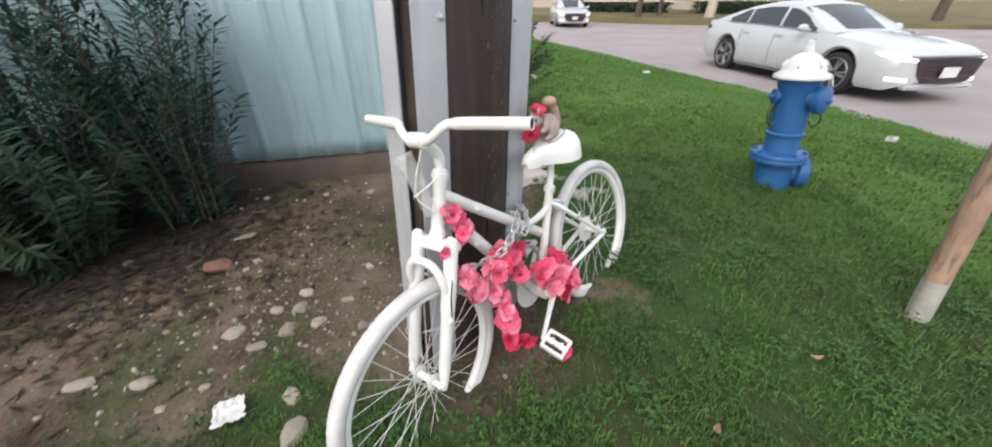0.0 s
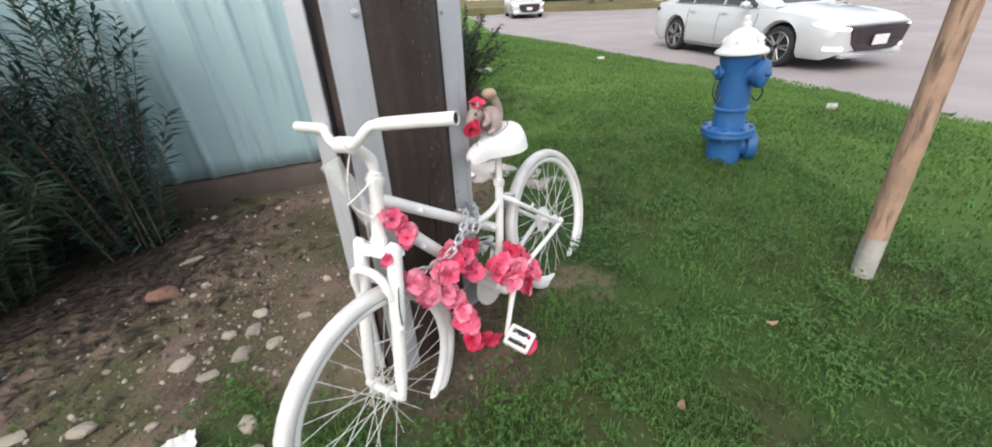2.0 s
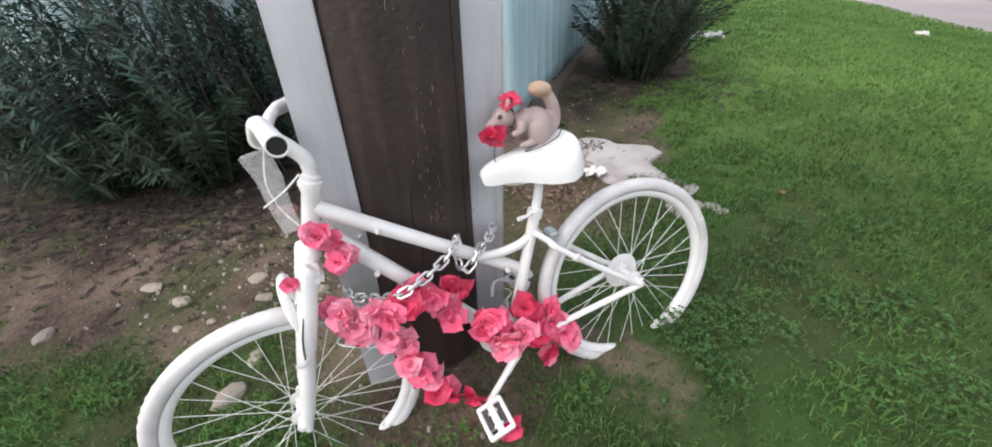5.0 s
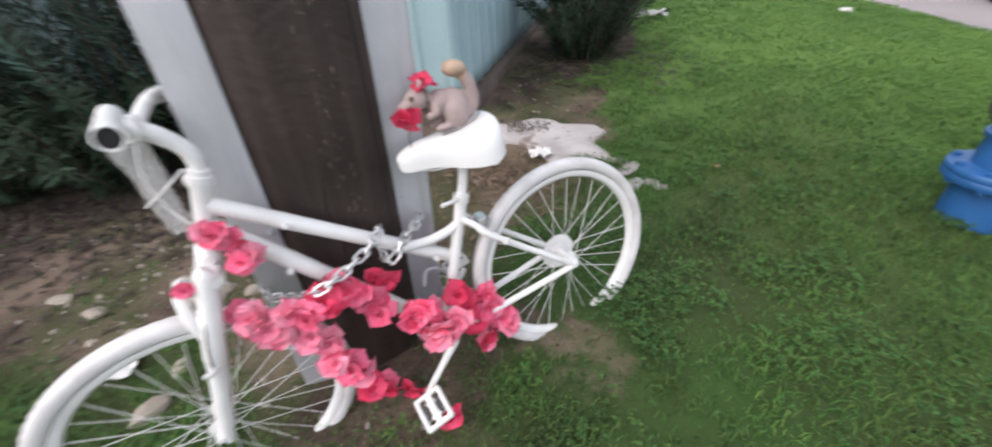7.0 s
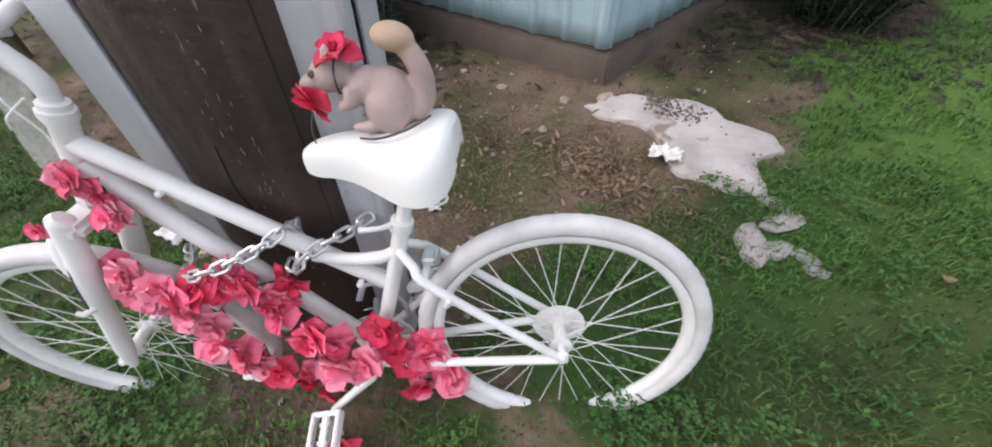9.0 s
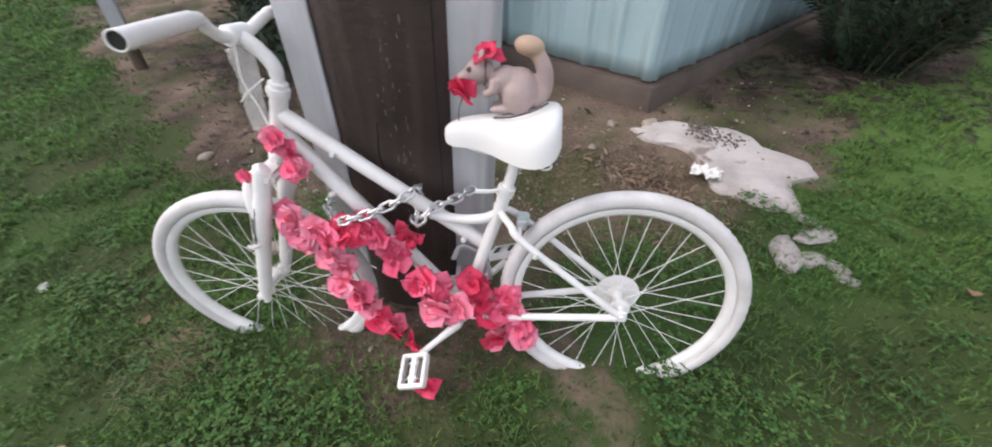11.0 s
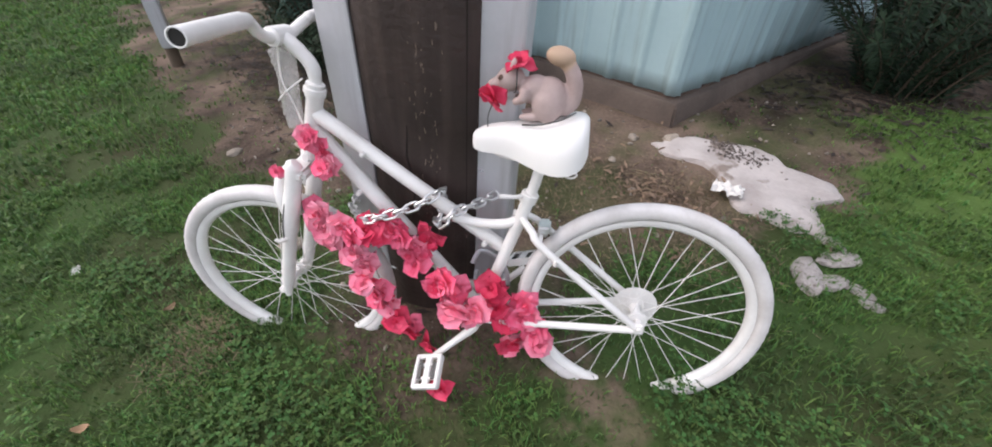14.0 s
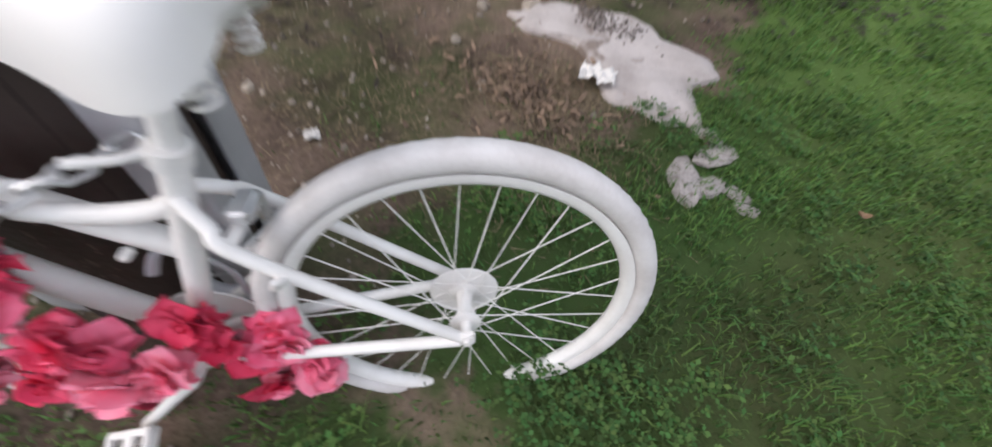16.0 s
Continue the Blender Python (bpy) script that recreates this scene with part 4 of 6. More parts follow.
FOOT = [(0.545, 0.088, 0.104, 0), (0.514, 0.094, 0.118, 0), (0.490, 0.085, 0.092, 3), (0.484, 0.112, 0.056, 1), (0.505, 0.106, 0.028, 4), (0.434, 0.095, 0.036, 4), (0.450, 0.098, 0.008, 1), (0.402, 0.046, 0.084, 2), (0.386, 0.040, 0.055, 2), (0.390, 0.042, 0.002, 2), (0.370, 0.034, -0.052, 2),
        (0.310, 0.030, 0.018, 3), (0.322, 0.040, -0.020, 0), (0.295, 0.032, -0.034, 1), (0.275, 0.040, -0.085, 0), (0.261, 0.045, -0.122, 4), (0.351, 0.058, -0.118, 2)]
garland("flower_spray", "small spray of faded red fabric flowers at a bicycle's head tube", HEAD, 11, 0.60, 0.2)
garland("flower_garland", "garland of red and pink fabric flowers wired along a bicycle frame", DOWN, 12, 0.86, 0.6)
garland("flower_garland", "garland of red and pink fabric flowers round a bicycle's pedals", FOOT, 13, 0.88, 0.6)
for f, l, u, kind, size in ((0.549, 0.16, -0.235, 2, 0.8), (0.927, 0.078, 0.413, 0, 0.42)):
    solo("fabric_flower", BLOOMS[kind], M_PETAL_DEEP, "single deep red fabric flower hanging beside a pedal" if u < 0 else "small faded red fabric flower on a bicycle fork", "artificial flower",
         Matrix.Translation(BIKE_M @ Vector((f, l, u))) @ Vector((0.6, -0.6, 0.3)).to_track_quat("Z", "Y").to_matrix().to_4x4() @ Matrix.Scale(size, 4), "fabric flowers on the bicycle")


# ---- squirrel figurine on the saddle ----
def figurine_paint():
    def add(m, t, n, link, s, co, out):
        for centre, radius, colour in (((0.243, 0, 0.672), 0.040, (0.47, 0.33, 0.235)), ((0.366, 0.023, 0.632), 0.0075, (0.10, 0.055, 0.04))):
            d, r, mx = n.new("ShaderNodeVectorMath"), n.new("ShaderNodeMapRange"), n.new("ShaderNodeMix")
            d.operation = "DISTANCE"
            d.inputs[1].default_value = centre
            r.inputs["From Min"].default_value, r.inputs["From Max"].default_value = radius * 0.8, radius
            r.inputs["To Min"].default_value, r.inputs["To Max"].default_value = 1, 0
            mx.data_type = "RGBA"
            mx.inputs["B"].default_value = (*colour, 1)
            link(co.outputs["Object"], d.inputs[0])
            link(d.outputs["Value"], r.inputs["Value"])
            link(r.outputs[0], mx.inputs["Factor"])
            link(out, mx.inputs["A"])
            out = mx.outputs["Result"]
        link(out, s.inputs["Base Color"])
    return material("figurine_resin", (0.45, 0.345, 0.325), (0.33, 0.245, 0.23), rough=0.7, scale=14, fine=130, mix=0.8, bump=0.4, depth=0.002, extra=add)


def build_squirrel():
    bm = bmesh.new()
    Q = lambda a: Matrix.Rotation(radians(a), 4, "Y")
    blob(bm, (0.262, 0, 0.585), (0.040, 0.034, 0.046), m=Q(20))
    blob(bm, (0.296, 0, 0.603), (0.034, 0.028, 0.030), m=Q(25))
    for s in (1, -1):
        blob(bm, (0.268, s * 0.022, 0.572), (0.032, 0.018, 0.036), m=Q(15))
        blob(bm, (0.302, s * 0.022, 0.549), (0.026, 0.011, 0.009))
        tube(bm, smooth_path([(0.312, s * 0.022, 0.61), (0.318, s * 0.026, 0.588), (0.338, s * 0.014, 0.580)], 5), [0.012] * 6 + [0.009] * 5, 8)
        blob(bm, (0.338, s * 0.016, 0.655), (0.008, 0.005, 0.015), 2, Q(-15))
        blob(bm, (0.366, s * 0.021, 0.631), (0.006, 0.004, 0.006), 2)
    blob(bm, (0.348, 0, 0.624), (0.032, 0.025, 0.026), m=Q(15))
    blob(bm, (0.379, 0, 0.613), (0.021, 0.015, 0.015), m=Q(18))
    tail = smooth_path([(0.236, 0, 0.556), (0.214, 0, 0.576), (0.211, 0, 0.612), (0.222, 0, 0.645), (0.241, 0, 0.664)], 6)
    tube(bm, tail, [0.013 + 0.004 * math.sin(math.pi * k / (len(tail) - 1)) for k in range(len(tail))], 12)
    blob(bm, (0.243, 0, 0.668), (0.031, 0.026, 0.020), m=Q(-12))
    me = mesh_of("squirrel", bm)
    me.materials.append(figurine_paint())
    ob = solo("squirrel_figurine", me, M_SQUIRREL, "small grey-brown resin squirrel figurine sitting on a white saddle", "figurine", BIKE_M)
    md = ob.modifiers.new("weld", "REMESH")
    md.mode, md.voxel_size, md.use_smooth_shade = "VOXEL", 0.0032, True
    sm = ob.modifiers.new("soften", "SMOOTH")
    sm.iterations, sm.factor = 3, 0.5
    ring = thing("figurine_tie", "thin dark wire tying a figurine to a saddle", "wire", BIKE_M)
    part("wire", tubes(smooth_path([(0.318, 0.03, 0.534), (0.28, 0.05, 0.541), (0.235, 0.048, 0.552), (0.205, 0.02, 0.560)], 5), 0.0018, 6), M_WIRE, ring)
    part("wire", tubes(smooth_path([(0.332, 0.0, 0.652), (0.33, 0.026, 0.63), (0.333, 0.02, 0.603), (0.34, 0.0, 0.596)], 5), 0.0016, 6), M_WIRE, ring)
    part("wire", tubes(smooth_path([(0.385, 0.018, 0.575), (0.395, 0.02, 0.55), (0.397, 0.02, 0.525)], 5), 0.0014, 6), M_WIRE, ring)
    for f, l, u, a, s, lab in ((0.326, 0.004, 0.656, (0.1, 0.35, 1), 0.62, "red fabric flower tied on a figurine's head"), (0.386, 0.004, 0.588, (0.75, 0.7, -0.5), 0.68, "red fabric flower tied under a figurine's chin")):
        solo("fabric_flower", BLOOMS[2], M_PETAL_DEEP, lab, "artificial flower", BIKE_M @ Matrix.Translation((f, l, u)) @ Vector(a).to_track_quat("Z", "Y").to_matrix().to_4x4() @ Matrix.Scale(s, 4), "fabric flowers on the bicycle")


build_squirrel()


# ---- cloudy plastic cup hanging between the bars and the head tube ----
def build_cup():
    cup = thing("plastic_cup", "crushed cloudy plastic cup tied below a handlebar", "plastic cup", BIKE_M)
    low, high = Vector((0.886, 0.012, 0.505)), Vector((0.902, -0.030, 0.680))
    axis = (high - low).normalized()
    side = axis.cross(Vector((0, 1, 0))).normalized()
    other = axis.cross(side)
    bm = bmesh.new()
    rows, n = [], 28
    for i in range(15):
        v = i / 14
        r = 0.020 + 0.009 * v
        row = []
        for k in range(n):
            a = 2 * math.pi * k / n
            dent = 1 + 0.30 * noise.noise((math.cos(a) * 1.3, math.sin(a) * 1.3, v * 2.4)) + 0.10 * noise.noise((math.cos(a) * 4, math.sin(a) * 4, v * 7))
            row.append(bm.verts.new(low + (high - low) * v + r * dent * (math.cos(a) * side + 0.75 * math.sin(a) * other)))
        rows.append(row)
    for p, q in zip(rows, rows[1:]):
        for k in range(n):
            bm.faces.new((p[k], p[(k + 1) % n], q[(k + 1) % n], q[k]))
    bm.faces.new(rows[0][::-1])
    part("shell", bm, M_PLASTIC, cup)
    part("rim", tubes([high + 0.029 * (math.cos(a) * side + 0.75 * math.sin(a) * other) for a in (2 * math.pi * k / 24 for k in range(24))], 0.0022, 6, closed=True), M_PLASTIC, cup)
    tie = thing("tie_wire", "thin pale cord tied from a handlebar", "cord", BIKE_M)
    part("cord", tubes(smooth_path([(0.868, 0.02, 0.700), (0.90, 0.0, 0.62), (0.90, -0.02, 0.55), (0.868, 0.01, 0.50)], 5), 0.002, 6), M_WHITE, tie)
    part("cord", tubes(smooth_path([(0.83, 0.02, 0.625), (0.87, 0.03, 0.60), (0.925, 0.0, 0.57)], 5), 0.002, 6), M_WHITE, tie)


build_cup()


# ---- hydrant ----
def build_hydrant():
    x, y = 2.06, 2.70
    lean = Matrix.Translation((x, y, height(x, y) - 0.01)) @ Matrix.Rotation(radians(3.5), 4, Vector((-0.6, -0.8, 0))) @ Matrix.Rotation(radians(40), 4, "Z")
    hy = thing("fire_hydrant", "blue fire hydrant with a white bonnet standing in grass", "fire hydrant", lean)
    part("base", turned([(0.118, 0.0), (0.118, 0.19), (0.10, 0.20), (0.10, 0.24)], 28), M_BLUE, hy)
    part("flange", turned([(0.10, 0.195), (0.172, 0.200), (0.175, 0.207), (0.175, 0.224), (0.172, 0.230), (0.175, 0.236), (0.175, 0.254), (0.170, 0.260), (0.11, 0.268)], 32), M_BLUE, hy)
    for k in range(8):
        a = 2 * math.pi * k / 8 + 0.2
        part("bolt", turned([(0.014, 0.182), (0.018, 0.184), (0.018, 0.198), (0.010, 0.258), (0.017, 0.260), (0.017, 0.276), (0.008, 0.282)], 6, Matrix.Translation((0.150 * math.cos(a), 0.150 * math.sin(a), 0))), M_BLUE, hy)
    elbow = Matrix.Rotation(radians(-58), 4, "Z") @ Matrix.Translation((0, 0, 0.115)) @ Matrix.Rotation(math.pi / 2, 4, "Y")
    part("inlet_elbow", turned([(0.08, 0.0), (0.08, 0.12), (0.105, 0.125), (0.11, 0.13), (0.11, 0.185), (0.105, 0.19), (0.07, 0.192)], 24, elbow), M_BLUE, hy)
    part("barrel", turned([(0.112, 0.225), (0.105, 0.25), (0.103, 0.38), (0.116, 0.385), (0.118, 0.40), (0.106, 0.41), (0.106, 0.60), (0.110, 0.68), (0.122, 0.71), (0.126, 0.745), (0.126, 0.765)], 32), M_BLUE, hy)
    part("bonnet", turned([(0.126, 0.762), (0.160, 0.764), (0.162, 0.772), (0.158, 0.784), (0.130, 0.800), (0.120, 0.83), (0.100, 0.868), (0.070, 0.898), (0.045, 0.912), (0.030, 0.918), (0.028, 0.945), (0.020, 0.952)], 32), M_BONNET, hy, "white domed bonnet with an operating nut")
    part("operating_nut", turned([(0.022, 0.945), (0.020, 0.985), (0.008, 0.99)], 5), M_BONNET, hy)
    for k in range(6):
        a = 2 * math.pi * k / 6
        part("bonnet_rib", boxes((0.05, 0.014, 0.05), Matrix.Rotation(a, 4, "Z") @ Matrix.Translation((0.098, 0, 0.845)) @ Matrix.Rotation(radians(48), 4, "Y"), 0.004), M_BONNET, hy)
    for ang, r, reach, z in ((-98, 0.080, 0.185, 0.635), (130, 0.044, 0.138, 0.645), (40, 0.044, 0.138, 0.645)):
        m = Matrix.Rotation(radians(ang), 4, "Z") @ Matrix.Translation((0, 0, z)) @ Matrix.Rotation(math.pi / 2, 4, "Y")
        noz = part("nozzle", turned([(r * 0.82, 0.06), (r * 0.82, 0.125), (r * 1.08, 0.13), (r * 1.12, 0.135), (r * 1.12, reach - 0.014), (r, reach - 0.004), (r * 0.4, reach), (0.016, reach), (0.014, reach + 0.026)], 24, m), M_BLUE, hy)
        d = Matrix.Rotation(radians(ang), 4, "Z")
        part("cap_chain", tubes(smooth_path([d @ Vector((0.15, 0.03, z - r)), d @ Vector((0.165, 0.05, z - 0.13)), d @ Vector((0.13, 0.06, z - 0.19)), d @ Vector((0.10, 0.04, z - 0.15))], 5), 0.0055, 6), M_BLACK, noz, "dark chain of the cap")


build_hydrant()


# ---- leaning wooden post ----
def build_post():
    foot = Vector((1.96, 1.36, height(1.96, 1.36)))
    d = Vector((0.0, 0.085, 0.8)).normalized()
    ob = thing("wooden_post", "round weathered brown wooden post with a greyed foot", "post", Matrix.Translation(foot) @ d.to_track_quat("Z", "Y").to_matrix().to_4x4())
    n = 22

    def shaft(z0, z1, steps, add=0.0):
        bm = bmesh.new()
        rows = []
        for j in range(steps + 1):
            z = z0 + (z1 - z0) * j / steps
            rows.append([bm.verts.new(((0.044 + add + 0.004 * noise.noise((math.cos(a) * 2, math.sin(a) * 2, z * 2.5))) * math.cos(a) + 0.006 * noise.noise((0, 3, z * 1.2)), (0.044 + add + 0.004 * noise.noise((math.cos(a) * 2, math.sin(a) * 2, z * 2.5))) * math.sin(a), z)) for a in (2 * math.pi * k / n for k in range(n))])
        for a, b in zip(rows, rows[1:]):
            for k in range(n):
                bm.faces.new((a[k], a[(k + 1) % n], b[(k + 1) % n], b[k]))
        bm.faces.new(rows[0][::-1])
        bm.faces.new(rows[-1])
        return bm
    part("shaft", shaft(0.20, 2.6, 30), M_POST, ob)
    part("greyed_foot", shaft(-0.2, 0.2, 8, 0.0005), M_POSTGREY, ob, "greyed, splashed foot of the post")


build_post()


# ---- cars ----
def build_car(name, label, m, paint, lights):
    car = thing(name, label, "car", m)
    L0, L1, WB, WR = -2.46, 2.42, 1.415, 0.335
    shoulder = [(L0, 0.84), (-2.38, 0.99), (-1.9, 1.02), (-1.2, 0.98), (0, 0.94), (0.75, 0.93), (1.1, 0.93), (1.7, 0.86), (2.1, 0.80), (2.30, 0.755), (2.38, 0.72), (L1, 0.64)]
    width = [(L0, 0.66), (-2.35, 0.80), (-2.0, 0.89), (-1.4, 0.925), (0, 0.93), (1.2, 0.925), (1.8, 0.91), (2.1, 0.86), (2.28, 0.77), (2.38, 0.66), (L1, 0.55)]
    roof = [(-2.0, 1.03), (-1.6, 1.17), (-1.1, 1.33), (-0.55, 1.42), (-0.15, 1.43), (0.15, 1.385), (0.6, 1.17), (0.98, 0.965), (1.15, 0.95)]

    def at(table, x):
        for (a, u), (b, v) in zip(table, table[1:]):
            if a <= x <= b:
                return u + (v - u) * (x - a) / (b - a)
        return table[0][1] if x < table[0][0] else table[-1][1]
    xs = sorted({round(L0 + (L1 - L0) * k / 60, 3) for k in range(61)} | {round(c + q * 0.39 / 8, 3) for c in (-WB, WB) for q in range(-8, 9)})
    bm = bmesh.new()
    rows = []
    for x in xs:
        w, sh = at(width, x), at(shoulder, x)
        low = 0.19 if -2.2 < x < 2.2 else 0.19 + 0.16 * clamp((abs(x) - 2.2) / 0.25)
        arch = low
        for c in (-WB, WB):
            if abs(x - c) < 0.385:
                arch = max(arch, 0.335 + math.sqrt(0.385 ** 2 - (x - c) ** 2))
        crown = 0.035 if x > 1.0 else 0.02
        half = [(w * 0.90, low if arch == low else arch), (w * 0.985, arch + 0.03 if arch > low else low + 0.08), (w, max(0.50, arch + 0.045)), (w * 0.995, max(0.66, arch + 0.06)), (w * 0.965, max(sh - 0.09, arch + 0.07)), (w * 0.93, max(sh - 0.02, arch + 0.08)), (w * 0.84, sh + 0.008), (w * 0.5, sh + crown), (0.0, sh + crown + 0.012)]
        rows.append([bm.verts.new((x, -y, z)) for y, z in half] + [bm.verts.new((x, y, z)) for y, z in half[-2::-1]])
    for a, b in zip(rows, rows[1:]):
        for k in range(len(a) - 1):
            bm.faces.new((a[k], a[k + 1], b[k + 1], b[k]))
    bm.faces.new(rows[0])
    bm.faces.new(rows[-1][::-1])
    part("body", bm, paint, car)
    # underside and wheel wells
    part("underbody", boxes((4.3, 1.5, 0.35), Matrix.Translation((0, 0, 0.40))), M_BLACK, car)
    bm = bmesh.new()
    rows = []
    rx = [(-2.0 + 3.15 * k / 30) for k in range(31)]
    for x in rx:
        top, sh, w = at(roof, x), at(shoulder, x), at(width, x)
        k = clamp((top - sh) / 0.4)
        half = [(w * 0.90, sh - 0.03), (w * (0.90 - 0.05 * k), sh + (top - sh) * 0.35), (w * (0.90 - 0.13 * k), sh + (top - sh) * 0.78), (w * (0.88 - 0.20 * k), sh + (top - sh) * 0.94), (w * 0.4, top + 0.0), (0.0, top + 0.01)]
        rows.append([bm.verts.new((x, -y, z)) for y, z in half] + [bm.verts.new((x, y, z)) for y, z in half[-2::-1]])
    for a, b in zip(rows, rows[1:]):
        for k in range(len(a) - 1):
            bm.faces.new((a[k], a[k + 1], b[k + 1], b[k]))
    part("cabin", bm, paint, car)

    def cabin_point(x, v, s, out=0.006):
        top, sh, w = at(roof, x), at(shoulder, x), at(width, x)
        k = clamp((top - sh) / 0.4)
        a, b, c = (w * 0.90, sh - 0.03), (w * (0.90 - 0.05 * k), sh + (top - sh) * 0.35), (w * (0.90 - 0.13 * k), sh + (top - sh) * 0.78)
        if v < 0.45:
            t = v / 0.45
            y, z = a[0] + (b[0] - a[0]) * t, a[1] + (b[1] - a[1]) * t
        else:
            t = (v - 0.45) / 0.55
            y, z = b[0] + (c[0] - b[0]) * t, b[1] + (c[1] - b[1]) * t
        return Vector((x, s * (y + out), z))
    for s in (-1, 1):
        for x0, x1 in ((-1.55, -1.02), (-0.97, -0.12), (-0.06, 0.74)):
            bm = bmesh.new()
            grid = []
            for i in range(9):
                x = x0 + (x1 - x0) * i / 8
                hi = min(1.0, max(0.25, (at(roof, x) - at(shoulder, x) - 0.02) / 0.30))
                grid.append([bm.verts.new(cabin_point(x, 0.16 + (hi - 0.16) * q / 4 * 0.97, s)) for q in range(5)])
            for a, b in zip(grid, grid[1:]):
                for q in range(4):
                    bm.faces.new((a[q], a[q + 1], b[q + 1], b[q]))
            part("side_window", bm, M_CARGLASS, car, "dark tinted side window")
        for x in (0.05, -0.86):
            part("door_handle", boxes((0.18, 0.025, 0.03), Matrix.Translation((x, s * 0.918, 0.83)), 0.008), paint, car)
        part("belt_moulding", tubes([cabin_point(-1.62 + 2.42 * k / 12, 0.13, s, 0.008) for k in range(13)], 0.009, 6), M_ALLOY, car, "thin bright moulding under the side windows")
        for x in (-1.02, -0.09, 0.86):
            part("door_seam", tubes([(x, s * (at(width, x) * q + 0.001), z) for q, z in ((0.985, 0.30), (1.0, 0.50), (0.995, 0.66), (0.965, at(shoulder, x) - 0.09))], 0.005, 5), M_BLACK, car)
        part("sill_trim", boxes((2.0, 0.03, 0.05), Matrix.Translation((0, s * 0.905, 0.215)), 0.01), M_ALLOY, car)
        mm = bmesh.new()
        blob(mm, (0.64, s * 1.02, 0.99), (0.085, 0.10, 0.07), 2)
        tube(mm, [(0.64, s * 0.86, 0.95), (0.64, s * 0.98, 0.975)], 0.022, 8)
        part("wing_mirror", mm, paint, car)
    for x0, x1, nm in ((0.22, 0.96, "windscreen"), (-1.95, -1.2, "rear_window")):
        bm = bmesh.new()
        grid = []
        for i in range(9):
            x = x0 + (x1 - x0) * i / 8
            w = at(width, x) * (0.74 if nm == "windscreen" else 0.7)
            grid.append([bm.verts.new((x, w * q, at(roof, x) + 0.014 - 0.05 * q * q + 0.004)) for q in (-1, -0.6, -0.2, 0.2, 0.6, 1)])
        for a, b in zip(grid, grid[1:]):
            for q in range(5):
                bm.faces.new((a[q], a[q + 1], b[q + 1], b[q]))
        part(nm, bm, M_CARGLASS, car, "dark tinted glass")
    for sx in (-WB, WB):
        for s in (-1, 1):
            side = Matrix.Translation((sx, s * 0.80, WR)) @ Matrix.Rotation(-s * math.pi / 2, 4, "X")
            wheel = part("wheel", turned([(0.20, -0.10), (0.30, -0.11), (0.328, -0.09), (WR, -0.05), (WR, 0.05), (0.328, 0.09), (0.30, 0.105), (0.255, 0.10), (0.24, 0.085), (0.05, 0.055)], 36, side), M_RUBBER, car, "dark tyre on a dark alloy rim")
            bm = bmesh.new()
            tube(bm, [side @ Vector((0.243 * math.cos(a), 0.243 * math.sin(a), 0.095)) for a in (2 * math.pi * k / 30 for k in range(30))], 0.014, 6, closed=True)
            for k in range(10):
                a = 2 * math.pi * (k // 2) / 5 + (0.17 if k % 2 else -0.17)
                tube(bm, [side @ Vector((0.04 * math.cos(a), 0.04 * math.sin(a), 0.088)), side @ Vector((0.24 * math.cos(a * 1.0), 0.24 * math.sin(a), 0.095))], [0.024, 0.016], 6)
            part("rim", bm, M_ALLOY, wheel)
    for s in (-1, 1):
        hl = bmesh.new()
        tube(hl, smooth_path([(1.98, s * 0.885, 0.725), (2.14, s * 0.84, 0.70), (2.29, s * 0.755, 0.67), (2.40, s * 0.60, 0.645)], 4), [0.012] * 2 + [0.026] * 4 + [0.032] * 4 + [0.024] * 3, 10)
        part("headlight", hl, M_LAMP if lights else M_CARGLASS, car, "lit white headlight")
        fl = bmesh.new()
        tube(fl, smooth_path([(2.20, s * 0.80, 0.37), (2.31, s * 0.72, 0.365), (2.38, s * 0.62, 0.365)], 4), 0.028, 8)
        part("fog_lamp", fl, M_LAMP if lights else M_CARGLASS, car, "lit fog lamp")
        tl = bmesh.new()
        tube(tl, smooth_path([(-2.2, s * 0.84, 0.86), (-2.38, s * 0.72, 0.86), (-2.45, s * 0.5, 0.86)], 4), 0.04, 8)
        part("tail_light", tl, M_MAROON, car)
    grille = bmesh.new()
    rim = [(2.435, 0.60, 0.665), (2.455, 0.0, 0.685), (2.435, -0.60, 0.665), (2.445, -0.54, 0.44), (2.45, -0.40, 0.33), (2.465, 0.0, 0.31), (2.45, 0.40, 0.33), (2.445, 0.54, 0.44)]
    fore, aft = [grille.verts.new(p) for p in rim], [grille.verts.new((2.25, y * 1.02, z)) for x, y, z in rim]
    grille.faces.new(fore)
    for k in range(8):
        grille.faces.new((fore[k], aft[k], aft[(k + 1) % 8], fore[(k + 1) % 8]))
    part("grille", grille, M_MAROON, car, "dark grille with a bright bar above", smooth=False)
    for k in range(5):
        part("grille_slat", tubes([(2.448, -0.5 + 0.02 * k, 0.62 - 0.06 * k), (2.466, 0, 0.63 - 0.06 * k), (2.448, 0.5 - 0.02 * k, 0.62 - 0.06 * k)], 0.007, 5), M_BLACK, car)
    part("grille_bar", tubes(smooth_path([(2.36, -0.66, 0.690), (2.44, -0.4, 0.700), (2.462, 0, 0.705), (2.44, 0.4, 0.700), (2.36, 0.66, 0.690)], 4), 0.020, 8), M_ALLOY, car)
    part("bumper", boxes((0.16, 1.3, 0.09), Matrix.Translation((2.37, 0, 0.27)), 0.04), paint, car)
